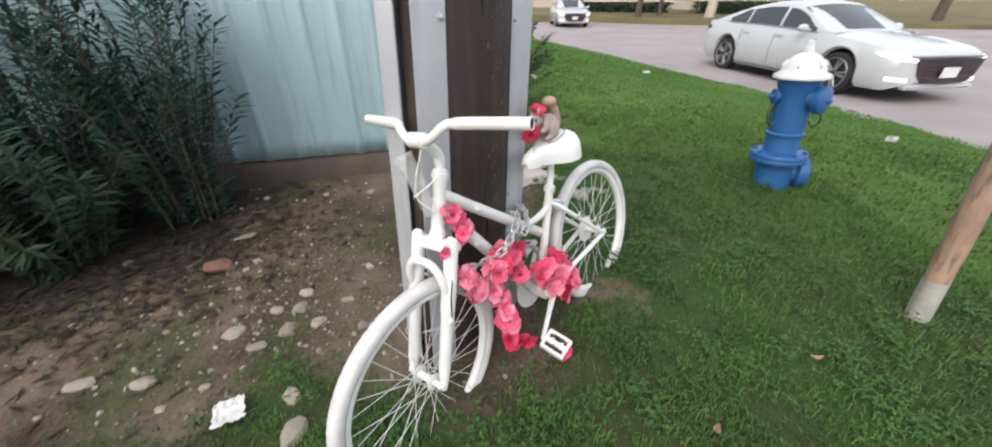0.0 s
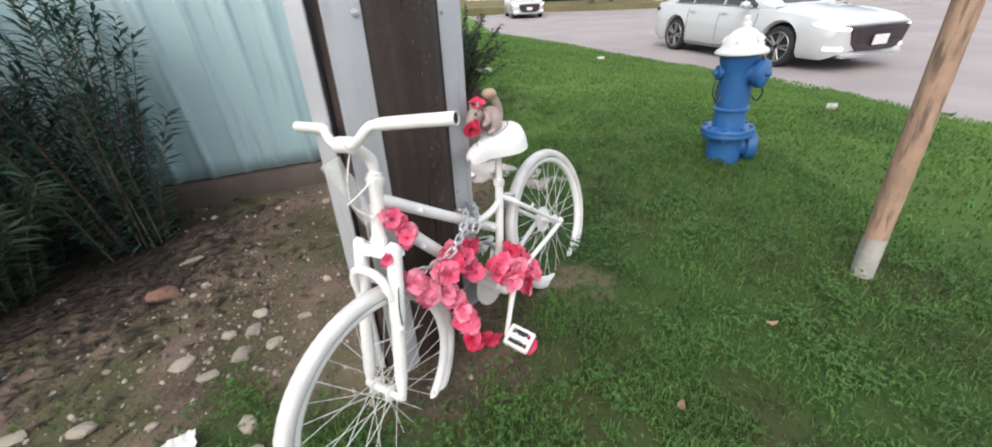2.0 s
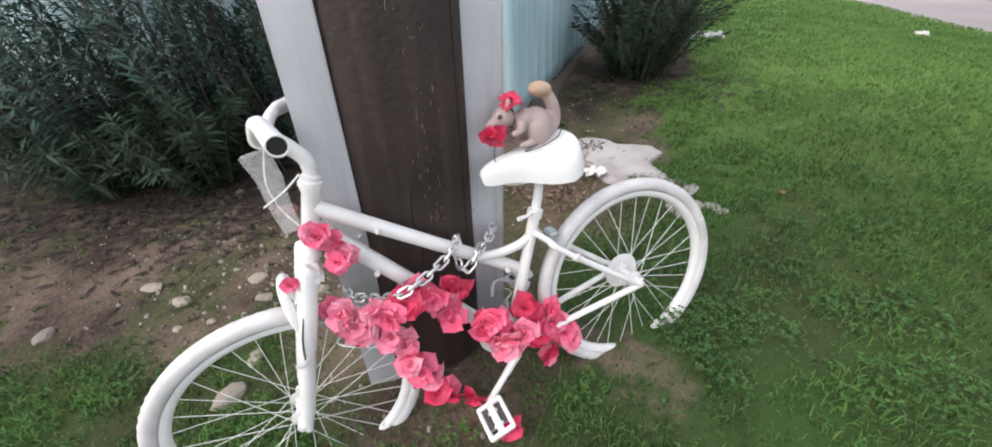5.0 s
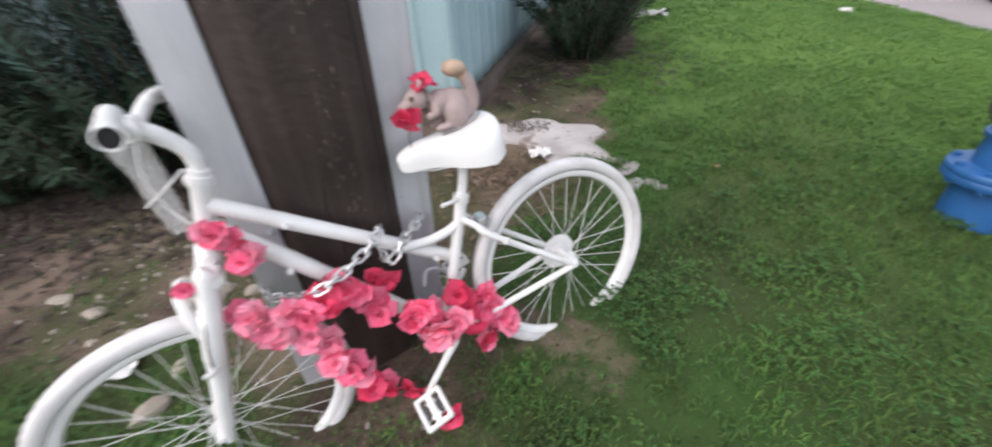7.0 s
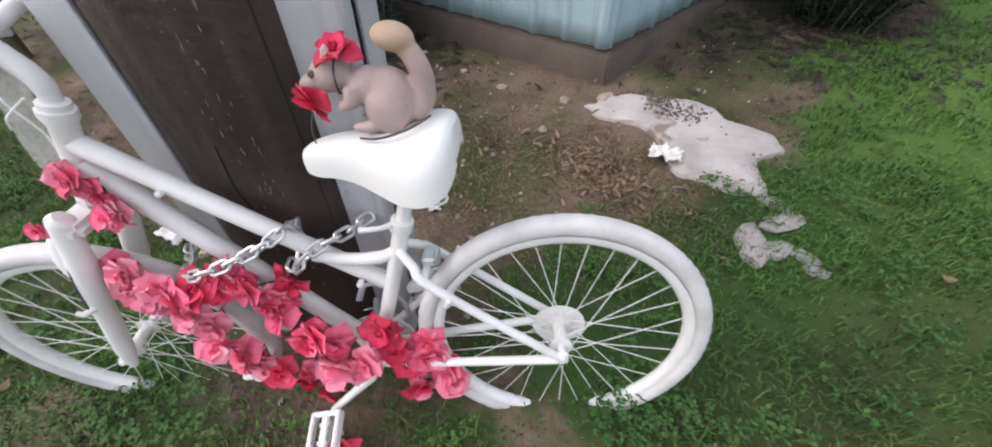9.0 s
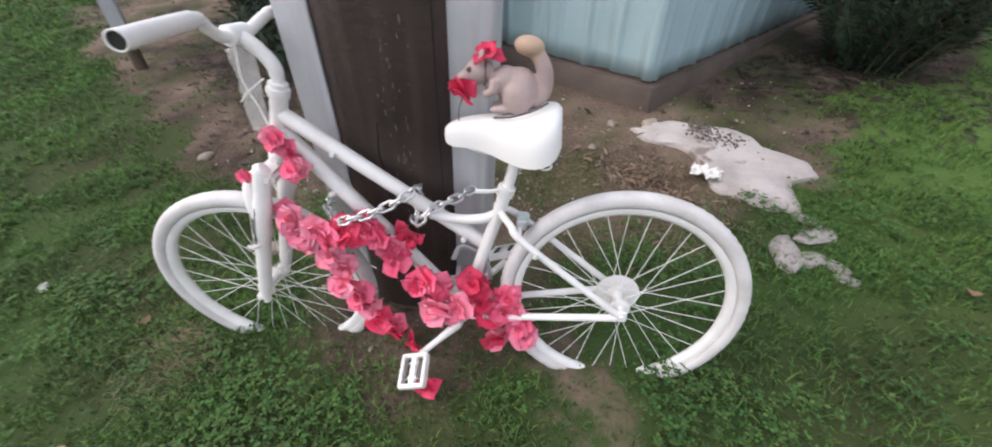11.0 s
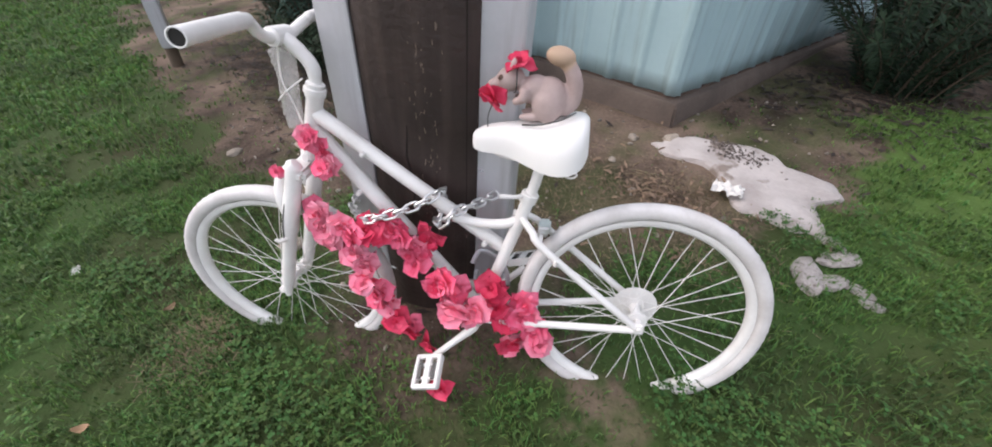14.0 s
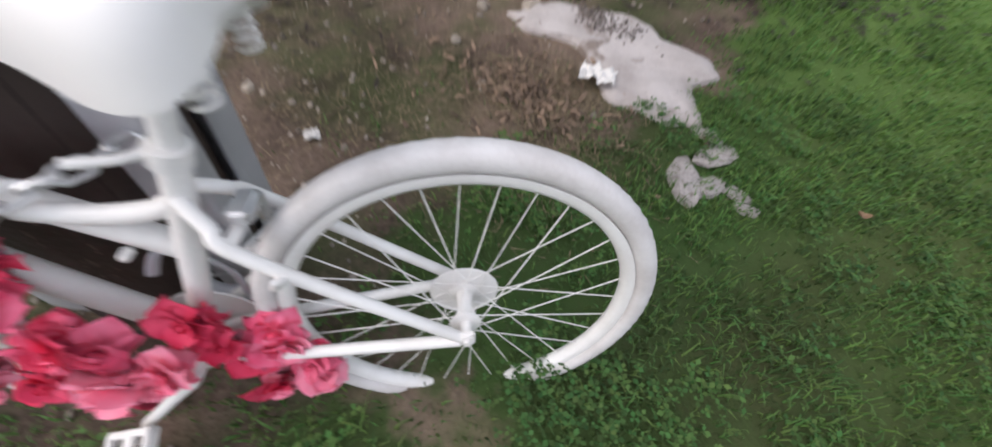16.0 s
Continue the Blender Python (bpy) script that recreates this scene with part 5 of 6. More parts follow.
    part("number_plate", boxes((0.012, 0.31, 0.15), Matrix.Translation((2.476, 0, 0.48)), 0.004), M_PLATE, car, "blank pale number plate")
    return car


def heading(x, y, z, dx, dy):
    return Matrix.Translation((x, y, z)) @ Matrix.Rotation(math.atan2(dy, dx), 4, "Z")


build_car("sedan", "white four-door sedan with lit headlights standing on a street", heading(6.473, 8.725, -0.095, 0.170, -0.985), M_CARPAINT, True)
build_car("sedan", "white sedan far down the street with lit headlights", heading(4.4, 27.0, -0.09, 0.0, -1.0), M_CARPAINT, True)


# ---- shrubs ----
def build_shrub(label, x, y, spread, tall, stems, leaves, leaf_len, seed, droop=0.25, leaf=M_OLEANDER):
    rng = random.Random(seed)
    g = height(x, y)
    shrub = thing("oleander_shrub", label, "shrub", Matrix.Translation((x, y, g)), "shrubs by the building")
    bm = bmesh.new()
    verts, faces = [], []
    for k in range(stems):
        a = rng.uniform(0, 2 * math.pi)
        r0, r1 = spread * 0.35 * math.sqrt(rng.random()), spread * math.sqrt(rng.uniform(0.1, 1))
        h = tall * rng.uniform(0.45, 1.0) * (1.05 - 0.3 * (r1 / spread) ** 2)
        p = smooth_path([(r0 * math.cos(a), r0 * math.sin(a), -0.04), ((0.6 * r0 + 0.4 * r1) * math.cos(a + 0.1), (0.6 * r0 + 0.4 * r1) * math.sin(a + 0.1), h * 0.5), (r1 * math.cos(a + 0.15), r1 * math.sin(a + 0.15), h)], 6)
        tube(bm, p, [0.006 * (1 - 0.75 * i / (len(p) - 1)) for i in range(len(p))], 5)
        for q in range(leaves):
            t = 0.02 + 0.98 * (q / leaves) ** 0.9
            i = min(int(t * (len(p) - 1)), len(p) - 2)
            f = t * (len(p) - 1) - i
            at = p[i].lerp(p[i + 1], f)
            up = (p[i + 1] - p[i]).normalized()
            turn = q * 2.1 + rng.uniform(-0.5, 0.5)
            o = up.orthogonal().normalized()
            side = o * math.cos(turn) + up.cross(o) * math.sin(turn)
            d = (side * rng.uniform(0.7, 1.0) + up * rng.uniform(0.2, 0.9)).normalized()
            L = leaf_len * rng.uniform(0.6, 1.15)
            w = d.cross(up).normalized() * L * 0.09
            sag = Vector((0, 0, -droop * L * rng.uniform(0.4, 1.4)))
            b = len(verts)
            mid = at + d * L * 0.5 + sag * 0.3
            tip = at + d * L + sag
            verts += [at, mid + w, tip, mid - w, mid - up * L * 0.02]
            faces += [(b, b + 1, b + 4), (b + 1, b + 2, b + 4), (b + 2, b + 3, b + 4), (b + 3, b, b + 4)]
    part("branchwork", bm, M_STEM, shrub)
    part("foliage", from_arrays("foliage", [tuple(v) for v in verts], faces), leaf, shrub, "narrow dark green leaves")


SHRUB = "dark green oleander shrub with narrow leaves against a blue wall"
build_shrub(SHRUB, -1.94, 2.22, 0.46, 1.80, 40, 92, 0.12, 4)
build_shrub(SHRUB, -2.42, 1.95, 0.60, 2.0, 52, 98, 0.125, 1)
build_shrub(SHRUB, -3.05, 1.62, 0.75, 2.0, 56, 94, 0.125, 2)
# low filler foliage; its darker leaf colour carries the shade under the oleanders
build_shrub("low narrow-leaved foliage darkened for the shade under taller oleanders", -2.35, 1.82, 0.55, 0.75, 60, 60, 0.11, 9, leaf=M_CORNER_SHADE)
build_shrub("low narrow-leaved foliage darkened for the shade under taller oleanders", -3.0, 1.45, 0.65, 0.75, 70, 60, 0.11, 10, leaf=M_CORNER_SHADE)
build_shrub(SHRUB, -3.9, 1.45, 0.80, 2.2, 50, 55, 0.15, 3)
build_shrub("dark green leafy shrub at the corner of a building", -0.06, 4.62, 0.68, 1.05, 120, 90, 0.085, 5, 0.15, M_CORNER_SHADE)
build_shrub("dark green leafy shrub at the corner of a building", 0.02, 5.55, 0.45, 0.9, 60, 80, 0.085, 6, 0.15, M_CORNER_SHADE)


# ---- spilled cement and rubble ----
def build_cement():
    rim = [(-0.45, 2.74), (-0.36, 2.96), (-0.20, 3.10), (-0.04, 3.17), (0.11, 3.15), (0.29, 3.16), (0.38, 3.08), (0.37, 2.95), (0.45, 2.80), (0.40, 2.70), (0.31, 2.65), (0.16, 2.66), (0.02, 2.74), (-0.13, 2.80), (-0.30, 2.72)]
    path = smooth_path([(x, y, 0) for x, y in rim] + [(rim[0][0], rim[0][1], 0)], 8)[:-1]
    c = Vector((0.05, 2.92, 0))
    bm = bmesh.new()
    rings = []
    for s, lift in ((1.0, -0.03), (1.0, 0.004), (0.965, 0.018), (0.8, 0.028), (0.5, 0.030), (0.2, 0.026)):
        ring = []
        for k, p in enumerate(path):
            j = 1 + 0.13 * noise.noise((p.x * 8, p.y * 8, 1)) + 0.06 * noise.noise((p.x * 25, p.y * 25, 1))
            q = c + (p - c) * s * j
            ring.append(bm.verts.new((q.x, q.y, height(q.x, q.y) + lift + 0.008 * noise.noise((q.x * 7, q.y * 7, 4)))))
        rings.append(ring)
    n = len(path)
    for a, b in zip(rings, rings[1:]):
        for k in range(n):
            bm.faces.new((a[k], a[(k + 1) % n], b[(k + 1) % n], b[k]))
    bm.faces.new(rings[-1])
    solo("cement_spill", bm, M_CEMENT, "irregular flat slab of pale spilled cement on bare earth", "cement slab")


build_cement()


def rock_mesh(name, seed, flat, mat=M_STONE):
    bm = bmesh.new()
    bmesh.ops.create_icosphere(bm, subdivisions=2, radius=1.0)
    for v in bm.verts:
        k = 1 + 0.35 * noise.noise(v.co * 1.3 + Vector((seed * 7.1, 0, 0))) + 0.12 * noise.noise(v.co * 3.1 + Vector((0, seed * 3.3, 0)))
        v.co = Vector((v.co.x * k, v.co.y * k * 0.75, v.co.z * k * flat))
    me = mesh_of(name, bm, False)
    me.materials.append(mat)
    return me


ROCKS = [rock_mesh("stone", s, f) for s, f in ((1, 0.35), (2, 0.45), (3, 0.3), (4, 0.55), (5, 0.4))]
LUMPS = [rock_mesh("cement_lump", s, f, M_CEMENT) for s, f in ((6, 0.3), (7, 0.25), (8, 0.35))]
RUBBLE = [(-0.93, 1.28, 0.045), (-1.15, 1.25, 0.048), (-1.60, 0.99, 0.05), (-1.36, 1.0, 0.045), (-0.81, 1.32, 0.042), (-0.94, 1.51, 0.04), (-0.93, 1.41, 0.04), (-1.02, 1.18, 0.04), (-1.12, 0.99, 0.022), (-1.23, 0.9, 0.022), (-0.77, 0.95, 0.042), (-0.69, 0.80, 0.06),
          (-0.72, 1.46, 0.03), (-0.68, 1.71, 0.025), (-2.01, 1.74, 0.03), (-1.03, 1.39, 0.035), (-1.61, 2.47, 0.028), (-1.49, 1.99, 0.05), (-1.30, 1.75, 0.03), (-0.60, 1.30, 0.028), (-1.9, 1.3, 0.035), (-1.75, 0.62, 0.05), (-0.45, 2.45, 0.03), (-0.9, 2.55, 0.03), (-1.2, 2.5, 0.025),
          (0.59, 2.69, 0.07), (0.57, 2.51, 0.075), (0.63, 2.54, 0.06), (0.71, 2.59, 0.04), (0.77, 2.56, 0.03), (0.52, 2.76, 0.045), (-0.2, 2.35, 0.02), (0.1, 2.2, 0.018), (-0.42, 2.86, 0.05), (-0.55, 2.7, 0.04)]
rng = random.Random(8)
for k, (x, y, s) in enumerate(RUBBLE):
    solo("stone" if x < 0.4 else "cement_lump", ROCKS[k % 5] if x < 0.4 else LUMPS[k % 3], M_STONE if x < 0.4 else M_CEMENT, "pale angular limestone piece lying on bare earth" if x < 0.4 else "pale flat cement lump at the edge of the grass", "stone" if x < 0.4 else "cement lump",
         Matrix.Translation((x, y, height(x, y) + s * 0.12)) @ Matrix.Rotation(rng.uniform(0, 6.3), 4, "Z") @ Matrix.Rotation(rng.uniform(-0.25, 0.25), 4, "X") @ Matrix.Diagonal((s * (1.35 if x > 0.4 else 1.0), s, s, 1)), "rubble on the earth", smooth=False)


def build_gravel():
    rng = random.Random(21)
    verts, faces = [], []
    base = bmesh.new()
    bmesh.ops.create_icosphere(base, subdivisions=1, radius=1.0)
    base.verts.index_update()
    bv, bf = [v.co.copy() for v in base.verts], [tuple(v.index for v in f.verts) for f in base.faces]
    base.free()
    count = 0
    while count < 1300:
        if rng.random() < 0.55:
            x, y = rng.gauss(-1.0, 0.45), rng.gauss(1.35, 0.4)
        else:
            x, y = rng.uniform(-2.6, 0.7), rng.uniform(0.6, 4.0)
        if bareness(x, y) < 0.5 + 0.3 * rng.random():
            continue
        s = 0.003 + 0.012 * rng.random() ** 3
        m = Matrix.Translation((x, y, height(x, y) + s * 0.2)) @ Euler((rng.uniform(0, 6), rng.uniform(0, 6), rng.uniform(0, 6))).to_matrix().to_4x4() @ Matrix.Diagonal((s * rng.uniform(0.8, 1.5), s, s * rng.uniform(0.5, 0.9), 1))
        b = len(verts)
        verts += [tuple(m @ v) for v in bv]
        faces += [tuple(i + b for i in f) for f in bf]
        count += 1
    solo("gravel", from_arrays("gravel", verts, faces), M_PEBBLE, "scattered small pale gravel on brown earth", "gravel", kind="stuff")


build_gravel()


# ---- litter ----
def crumple(name, sx, sy, lift, seed, n=10):
    bm = bmesh.new()
    grid = [[bm.verts.new((sx * (i / n - 0.5) * (1 + 0.25 * noise.noise((j * 0.7, seed, 0))), sy * (j / n - 0.5) * (1 + 0.25 * noise.noise((i * 0.7, seed, 5))), max(0.002, lift * (0.5 + noise.noise((i * 0.55 + seed * 3, j * 0.55, seed)))))) for j in range(n + 1)] for i in range(n + 1)]
    for a, b in zip(grid, grid[1:]):
        for k in range(n):
            bm.faces.new((a[k], a[k + 1], b[k + 1], b[k]))
    return mesh_of(name, bm, False)


for x, y, sx, sy, lift, lab, turn in ((-0.95, 0.87, 0.10, 0.105, 0.012, "crumpled white paper bag on bare earth", 0.5), (0.08, 2.68, 0.13, 0.10, 0.035, "crumpled white paper beside spilled cement", 0.4), (0.42, 6.20, 0.34, 0.14, 0.08, "crumpled white plastic bag on the lawn", 0.3),
                                      (3.84, 3.69, 0.10, 0.08, 0.07, "white paper cup scrap on the lawn", 1.0), (2.63, 7.25, 0.12, 0.10, 0.05, "white paper scrap on the lawn", 0.2),
                                      (-0.35, 1.75, 0.05, 0.04, 0.015, "small pale scrap on bare earth", 1.2), (-1.05, -0.04, 0.06, 0.03, 0.012, "small pale scrap in the grass", 0.2)):
    solo("litter", crumple("litter", sx, sy, lift, x + 2, 4 if lift < 0.013 and sx > 0.1 else 10), M_PAPER, lab, "litter", Matrix.Translation((x, y, height(x, y) + (0.032 if sx > 0.09 else 0.008))) @ Matrix.Rotation(turn, 4, "Z"), "litter on the ground", smooth=False)
solo("brick", rock_mesh("brick", 9, 0.4, M_BRICK), M_BRICK, "broken piece of red brick half sunk in earth", "brick", Matrix.Translation((-1.48, 1.70, height(-1.48, 1.70) + 0.012)) @ Euler((0.1, 0.15, 0.6)).to_matrix().to_4x4() @ Matrix.Scale(0.07, 4))
for x, y, t in ((1.03, 2.80, 0.5), (-0.20, 0.12, 1.4), (-0.55, 0.35, 2.2), (0.75, 0.8, 0.9), (1.3, 1.1, 2.9)):
    bm = bmesh.new()
    row = [[bm.verts.new((0.045 * (i / 6 - 0.5), 0.013 * math.sin(math.pi * (0.06 + 0.88 * i / 6)) * q, 0.012 * (i / 6 - 0.5) ** 2 * 4 + 0.006 * q * q)) for q in (-1, 0, 1)] for i in range(7)]
    for a, b in zip(row, row[1:]):
        for k in range(2):
            bm.faces.new((a[k], a[k + 1], b[k + 1], b[k]))
    solo("fallen_leaf", bm, M_LEAF, "dry brown fallen leaf lying on the lawn", "leaf", Matrix.Translation((x, y, height(x, y) + 0.03)) @ Euler((0.1, 0.1, t)).to_matrix().to_4x4(), "fallen leaves")


# ---- second post foot far along the wall: a pale board on a short stump ----
def build_sign():
    x, y = -3.77, 0.26
    ob = thing("sign_post", "pale grey metal post standing on a dark stub in earth", "post", Matrix.Translation((x, y, height(x, y))) @ Matrix.Rotation(radians(-4), 4, "X"))
    part("stub", tubes([(0, 0, -0.1), (0, 0, 0.2)], 0.05, 10), M_STEM, ob)
    part("board", boxes((0.16, 0.10, 1.9), Matrix.Translation((0, 0, 1.12)), 0.01), M_STEEL, ob)


build_sign()


# ---- across the street ----
def build_far_side():
    bm = bmesh.new()
    a = [bm.verts.new(p) for p in ((-60, 42, 0.25), (2, 34, 0.25), (10, 27.5, 0.25), (22, 21, 0.25), (60, 4, 0.2), (120, 60, 1.0), (60, 120, 1.2), (-60, 120, 1.2))]
    bm.faces.new(a)
    b = [bm.verts.new(v.co - Vector((0, 0, 0.5))) for v in a]
    for k in range(len(a)):
        bm.faces.new((a[k], b[k], b[(k + 1) % len(a)], a[(k + 1) % len(a)]))
    solo("far_verge", bm, M_FAR, "dry brown-green verge across the street", "ground", kind="structure", smooth=False)
    house = thing("house", "low beige house across the street", "house", heading(15, 45, 0.2, 0.86, -0.5))
    part("wall", boxes((26, 8, 3.4), Matrix.Translation((0, 0, 1.7))), M_HOUSE, house, smooth=False)
    bm = bmesh.new()
    v = [bm.verts.new(p) for p in ((-13.5, -4.6, 3.35), (13.5, -4.6, 3.35), (13.5, 4.6, 3.35), (-13.5, 4.6, 3.35), (-11, 0, 5.2), (11, 0, 5.2))]
    for f in ((0, 1, 5, 4), (1, 2, 5), (2, 3, 4, 5), (3, 0, 4), (3, 2, 1, 0)):
        bm.faces.new([v[i] for i in f])
    part("roof", bm, M_BARK, house, smooth=False)
    for x in (-10, -6, -1, 4, 9):
        w = part("window", boxes((1.6, 0.12, 1.3), Matrix.Translation((x, -4.02, 1.7)), 0.03), M_PLATE, house)
        part("pane", boxes((1.4, 0.06, 1.1), Matrix.Translation((x, -4.08, 1.7)), 0.01), M_CARGLASS, w)
    rng = random.Random(31)
    for x, y, r, pale in ((6.2, 33.0, 0.16, 0), (9.6, 30.0, 0.20, 0), (11.2, 30.5, 0.14, 0), (13.6, 28.2, 0.28, 1), (17.5, 27.0, 0.2, 0), (24, 24, 0.25, 0)):
        tree = thing("tree", "far street tree with a bare lower trunk", "tree", Matrix.Translation((x, y, 0.2)), "trees across the street")
        bm = bmesh.new()
        tube(bm, smooth_path([(0, 0, -0.1), (0.05, 0.02, 1.5), (-0.03, 0.05, 3.0), (0.1, 0, 4.6)], 4), [r * (1.15 - 0.06 * k) for k in range(13)], 10)
        for k in range(6):
            a = rng.uniform(0, 6.3)
            tube(bm, smooth_path([(0.02, 0.02, 2.6 + 0.3 * k), (0.9 * math.cos(a), 0.9 * math.sin(a), 3.6 + 0.3 * k), (1.8 * math.cos(a), 1.8 * math.sin(a), 4.4 + 0.3 * k)], 3), [r * 0.4, r * 0.35, r * 0.3, r * 0.25, r * 0.2, r * 0.15, r * 0.1], 6)
        part("trunk", bm, M_HOUSE if pale else M_BARK, tree)
        verts, faces = [], []
        for k in range(1600):
            a, e, q = rng.uniform(0, 6.3), rng.gauss(0, 0.55), rng.uniform(0.4, 1.0) ** 0.6
            c = Vector((2.4 * q * math.cos(a) * math.cos(e), 2.4 * q * math.sin(a) * math.cos(e), 5.2 + 1.7 * q * math.sin(e)))
            o = Vector((rng.gauss(0, 1), rng.gauss(0, 1), rng.gauss(0, 1))).normalized()
            s = o.orthogonal().normalized() * 0.10
            b = len(verts)
            verts += [tuple(c - o * 0.12), tuple(c + s), tuple(c + o * 0.12), tuple(c - s)]
            faces.append((b, b + 1, b + 2, b + 3))
        part("crown", from_arrays("crown", verts, faces), M_HEDGE, tree)
    for x0, y0, x1, y1, hh in ((6.0, 37.5, 13.0, 34.0, 0.8), (15.0, 33.2, 22.0, 30.0, 0.9)):
        verts, faces = [], []
        d = Vector((x1 - x0, y1 - y0, 0))
        for k in range(5200):
            c = Vector((x0, y0, 0.25)) + d * rng.random() + Vector((rng.gauss(0, 0.28), rng.gauss(0, 0.28), hh * rng.random() ** 0.7))
            o = Vector((rng.gauss(0, 1), rng.gauss(0, 1), rng.gauss(0, 1))).normalized()
            s = o.orthogonal().normalized() * 0.07
            b = len(verts)
            verts += [tuple(c - o * 0.09), tuple(c + s), tuple(c + o * 0.09), tuple(c - s)]
            faces.append((b, b + 1, b + 2, b + 3))
        solo("hedge", from_arrays("hedge", verts, faces), M_HEDGE, "low clipped dark hedge across the street", "hedge")


build_far_side()


# ---- grass ----
def build_blades():
    rng = np.random.default_rng(5)
    sets = {0: ([], []), 1: ([], [])}

    def scatter(n, x0, x1, y0, y1, tall, wide, far):
        for x, y, a, q, l, b in zip(rng.uniform(x0, x1, n), rng.uniform(y0, y1, n), rng.uniform(0, 6.283, n), rng.random(n), rng.random(n), rng.random(n)):
            if x > 0.5 and kerb_distance(x, y) < 0.03:
                continue
            clump = 0.5 + 0.5 * noise.noise((x * 3.5, y * 3.5, 9.0)) + 0.35 * noise.noise((x * 11, y * 11, 2.0))
            bare = bareness(x, y) if x < 1.2 else 0.0
            if bare > 0.12 and q > (1 - bare) * 0.75 + (0.30 if clump > 0.66 else 0.03):
                continue
            if clump < 0.40 and x < 1.8 and q > 0.18 + 0.5 * clamp(x - 0.8):
                continue
            if y > 2.72 and x < -0.3 and y > 2.9 + 0.27 * (x + 0.6) and x < -0.55:
                continue
            verts, faces = sets[int(turf(x, y) > (l * 7.31 + b * 3.7) % 1)]
            h = tall * (0.45 + 0.75 * l) * (0.55 + 0.75 * clamp(clump, 0, 1.2)) * (1 - 0.45 * bare)
            w = wide * (0.6 + 0.7 * b)
            z = height(x, y)
            c, s = math.cos(a), math.sin(a)
            bend = h * (0.25 + 0.9 * b)
            i = len(verts)
            verts.extend(((x - s * w, y + c * w, z - 0.004), (x + s * w, y - c * w, z - 0.004), (x + c * bend * 0.35 - s * w * 0.8, y + s * bend * 0.35 + c * w * 0.8, z + h * 0.62), (x + c * bend * 0.35 + s * w * 0.8, y + s * bend * 0.35 - c * w * 0.8, z + h * 0.62), (x + c * bend, y + s * bend, z + h * (0.92 - 0.3 * b))))
            faces.extend(((i, i + 1, i + 3, i + 2), (i + 2, i + 3, i + 4)))
    scatter(46000, -1.9, 1.0, -0.5, 1.3, 0.042, 0.0022, 0)
    scatter(52000, -0.4, 2.5, 0.3, 3.3, 0.042, 0.0022, 0)
    scatter(16000, -0.4, 3.2, 2.6, 4.6, 0.04, 0.003, 0)
    scatter(26000, -5.0, -1.6, -2.2, 1.4, 0.05, 0.004, 0)
    scatter(34000, -11.0, -3.6, -5.0, 0.6, 0.06, 0.009, 0)
    scatter(20000, 2.2, 5.4, 0.0, 5.0, 0.04, 0.005, 0)
    scatter(60000, -0.5, 5.0, 3.0, 8.5, 0.036, 0.0042, 0)
    scatter(26000, 0.0, 4.2, 8.0, 16.0, 0.04, 0.008, 0)
    scatter(30000, -7.0, 6.0, -6.0, -0.1, 0.05, 0.008, 0)
    scatter(9000, 3.0, 8.0, -3.0, 4.0, 0.05, 0.008, 0)
    solo("weedy_grass", from_arrays("weedy_grass", *sets[0]), M_GRASS, "dark green uneven grass with thin patches", "grass", kind="stuff")
    solo("lawn_grass", from_arrays("lawn_grass", *sets[1]), M_TURF, "short bright green mown lawn grass", "grass", kind="stuff")


build_blades()


def build_clover():
    """Broad-leaved weeds among the grass."""
    rng = random.Random(17)
    verts, faces = [], []
    n = 0
    while n < 34000:
        x, y = rng.uniform(-1.3, 2.3), rng.uniform(-0.3, 3.1)
        n += 1
        c = noise.noise((x * 3.2, y * 3.2, 13.0)) + 0.8 * noise.noise((x * 8, y * 8, 4.0)) + rng.gauss(0, 0.22)
        c += sum(1.1 * math.exp(-((x - a) ** 2 + (y - b) ** 2) / r ** 2) for a, b, r in ((0.47, 2.66, 0.10), (0.70, 1.74, 0.12), (0.05, 0.62, 0.22), (0.98, 1.95, 0.16)))
        if c < 0.42 or bareness(x, y) > 0.75 or turf(x, y) > 0.45:
            continue
        z = height(x, y) + rng.uniform(0.010, 0.03) + 0.03 * clamp(c, 0, 0.7)
        for k in range(3):
            a = rng.uniform(0, 6.3) if k == 0 else a + 2.1
            r = rng.uniform(0.005, 0.012)
            d, s = Vector((math.cos(a), math.sin(a), rng.uniform(-0.2, 0.5))), Vector((-math.sin(a), math.cos(a), 0))
            b = len(verts)
            o = Vector((x, y, z))
            verts += [tuple(o), tuple(o + d * r * 0.8 + s * r * 0.6), tuple(o + d * r * 1.5), tuple(o + d * r * 0.8 - s * r * 0.6)]
            faces.append((b, b + 1, b + 2, b + 3))
    solo("clover", from_arrays("clover", verts, faces), M_CLOVER, "low broad-leaved clover and weeds among the grass", "weeds", kind="stuff")


build_clover()


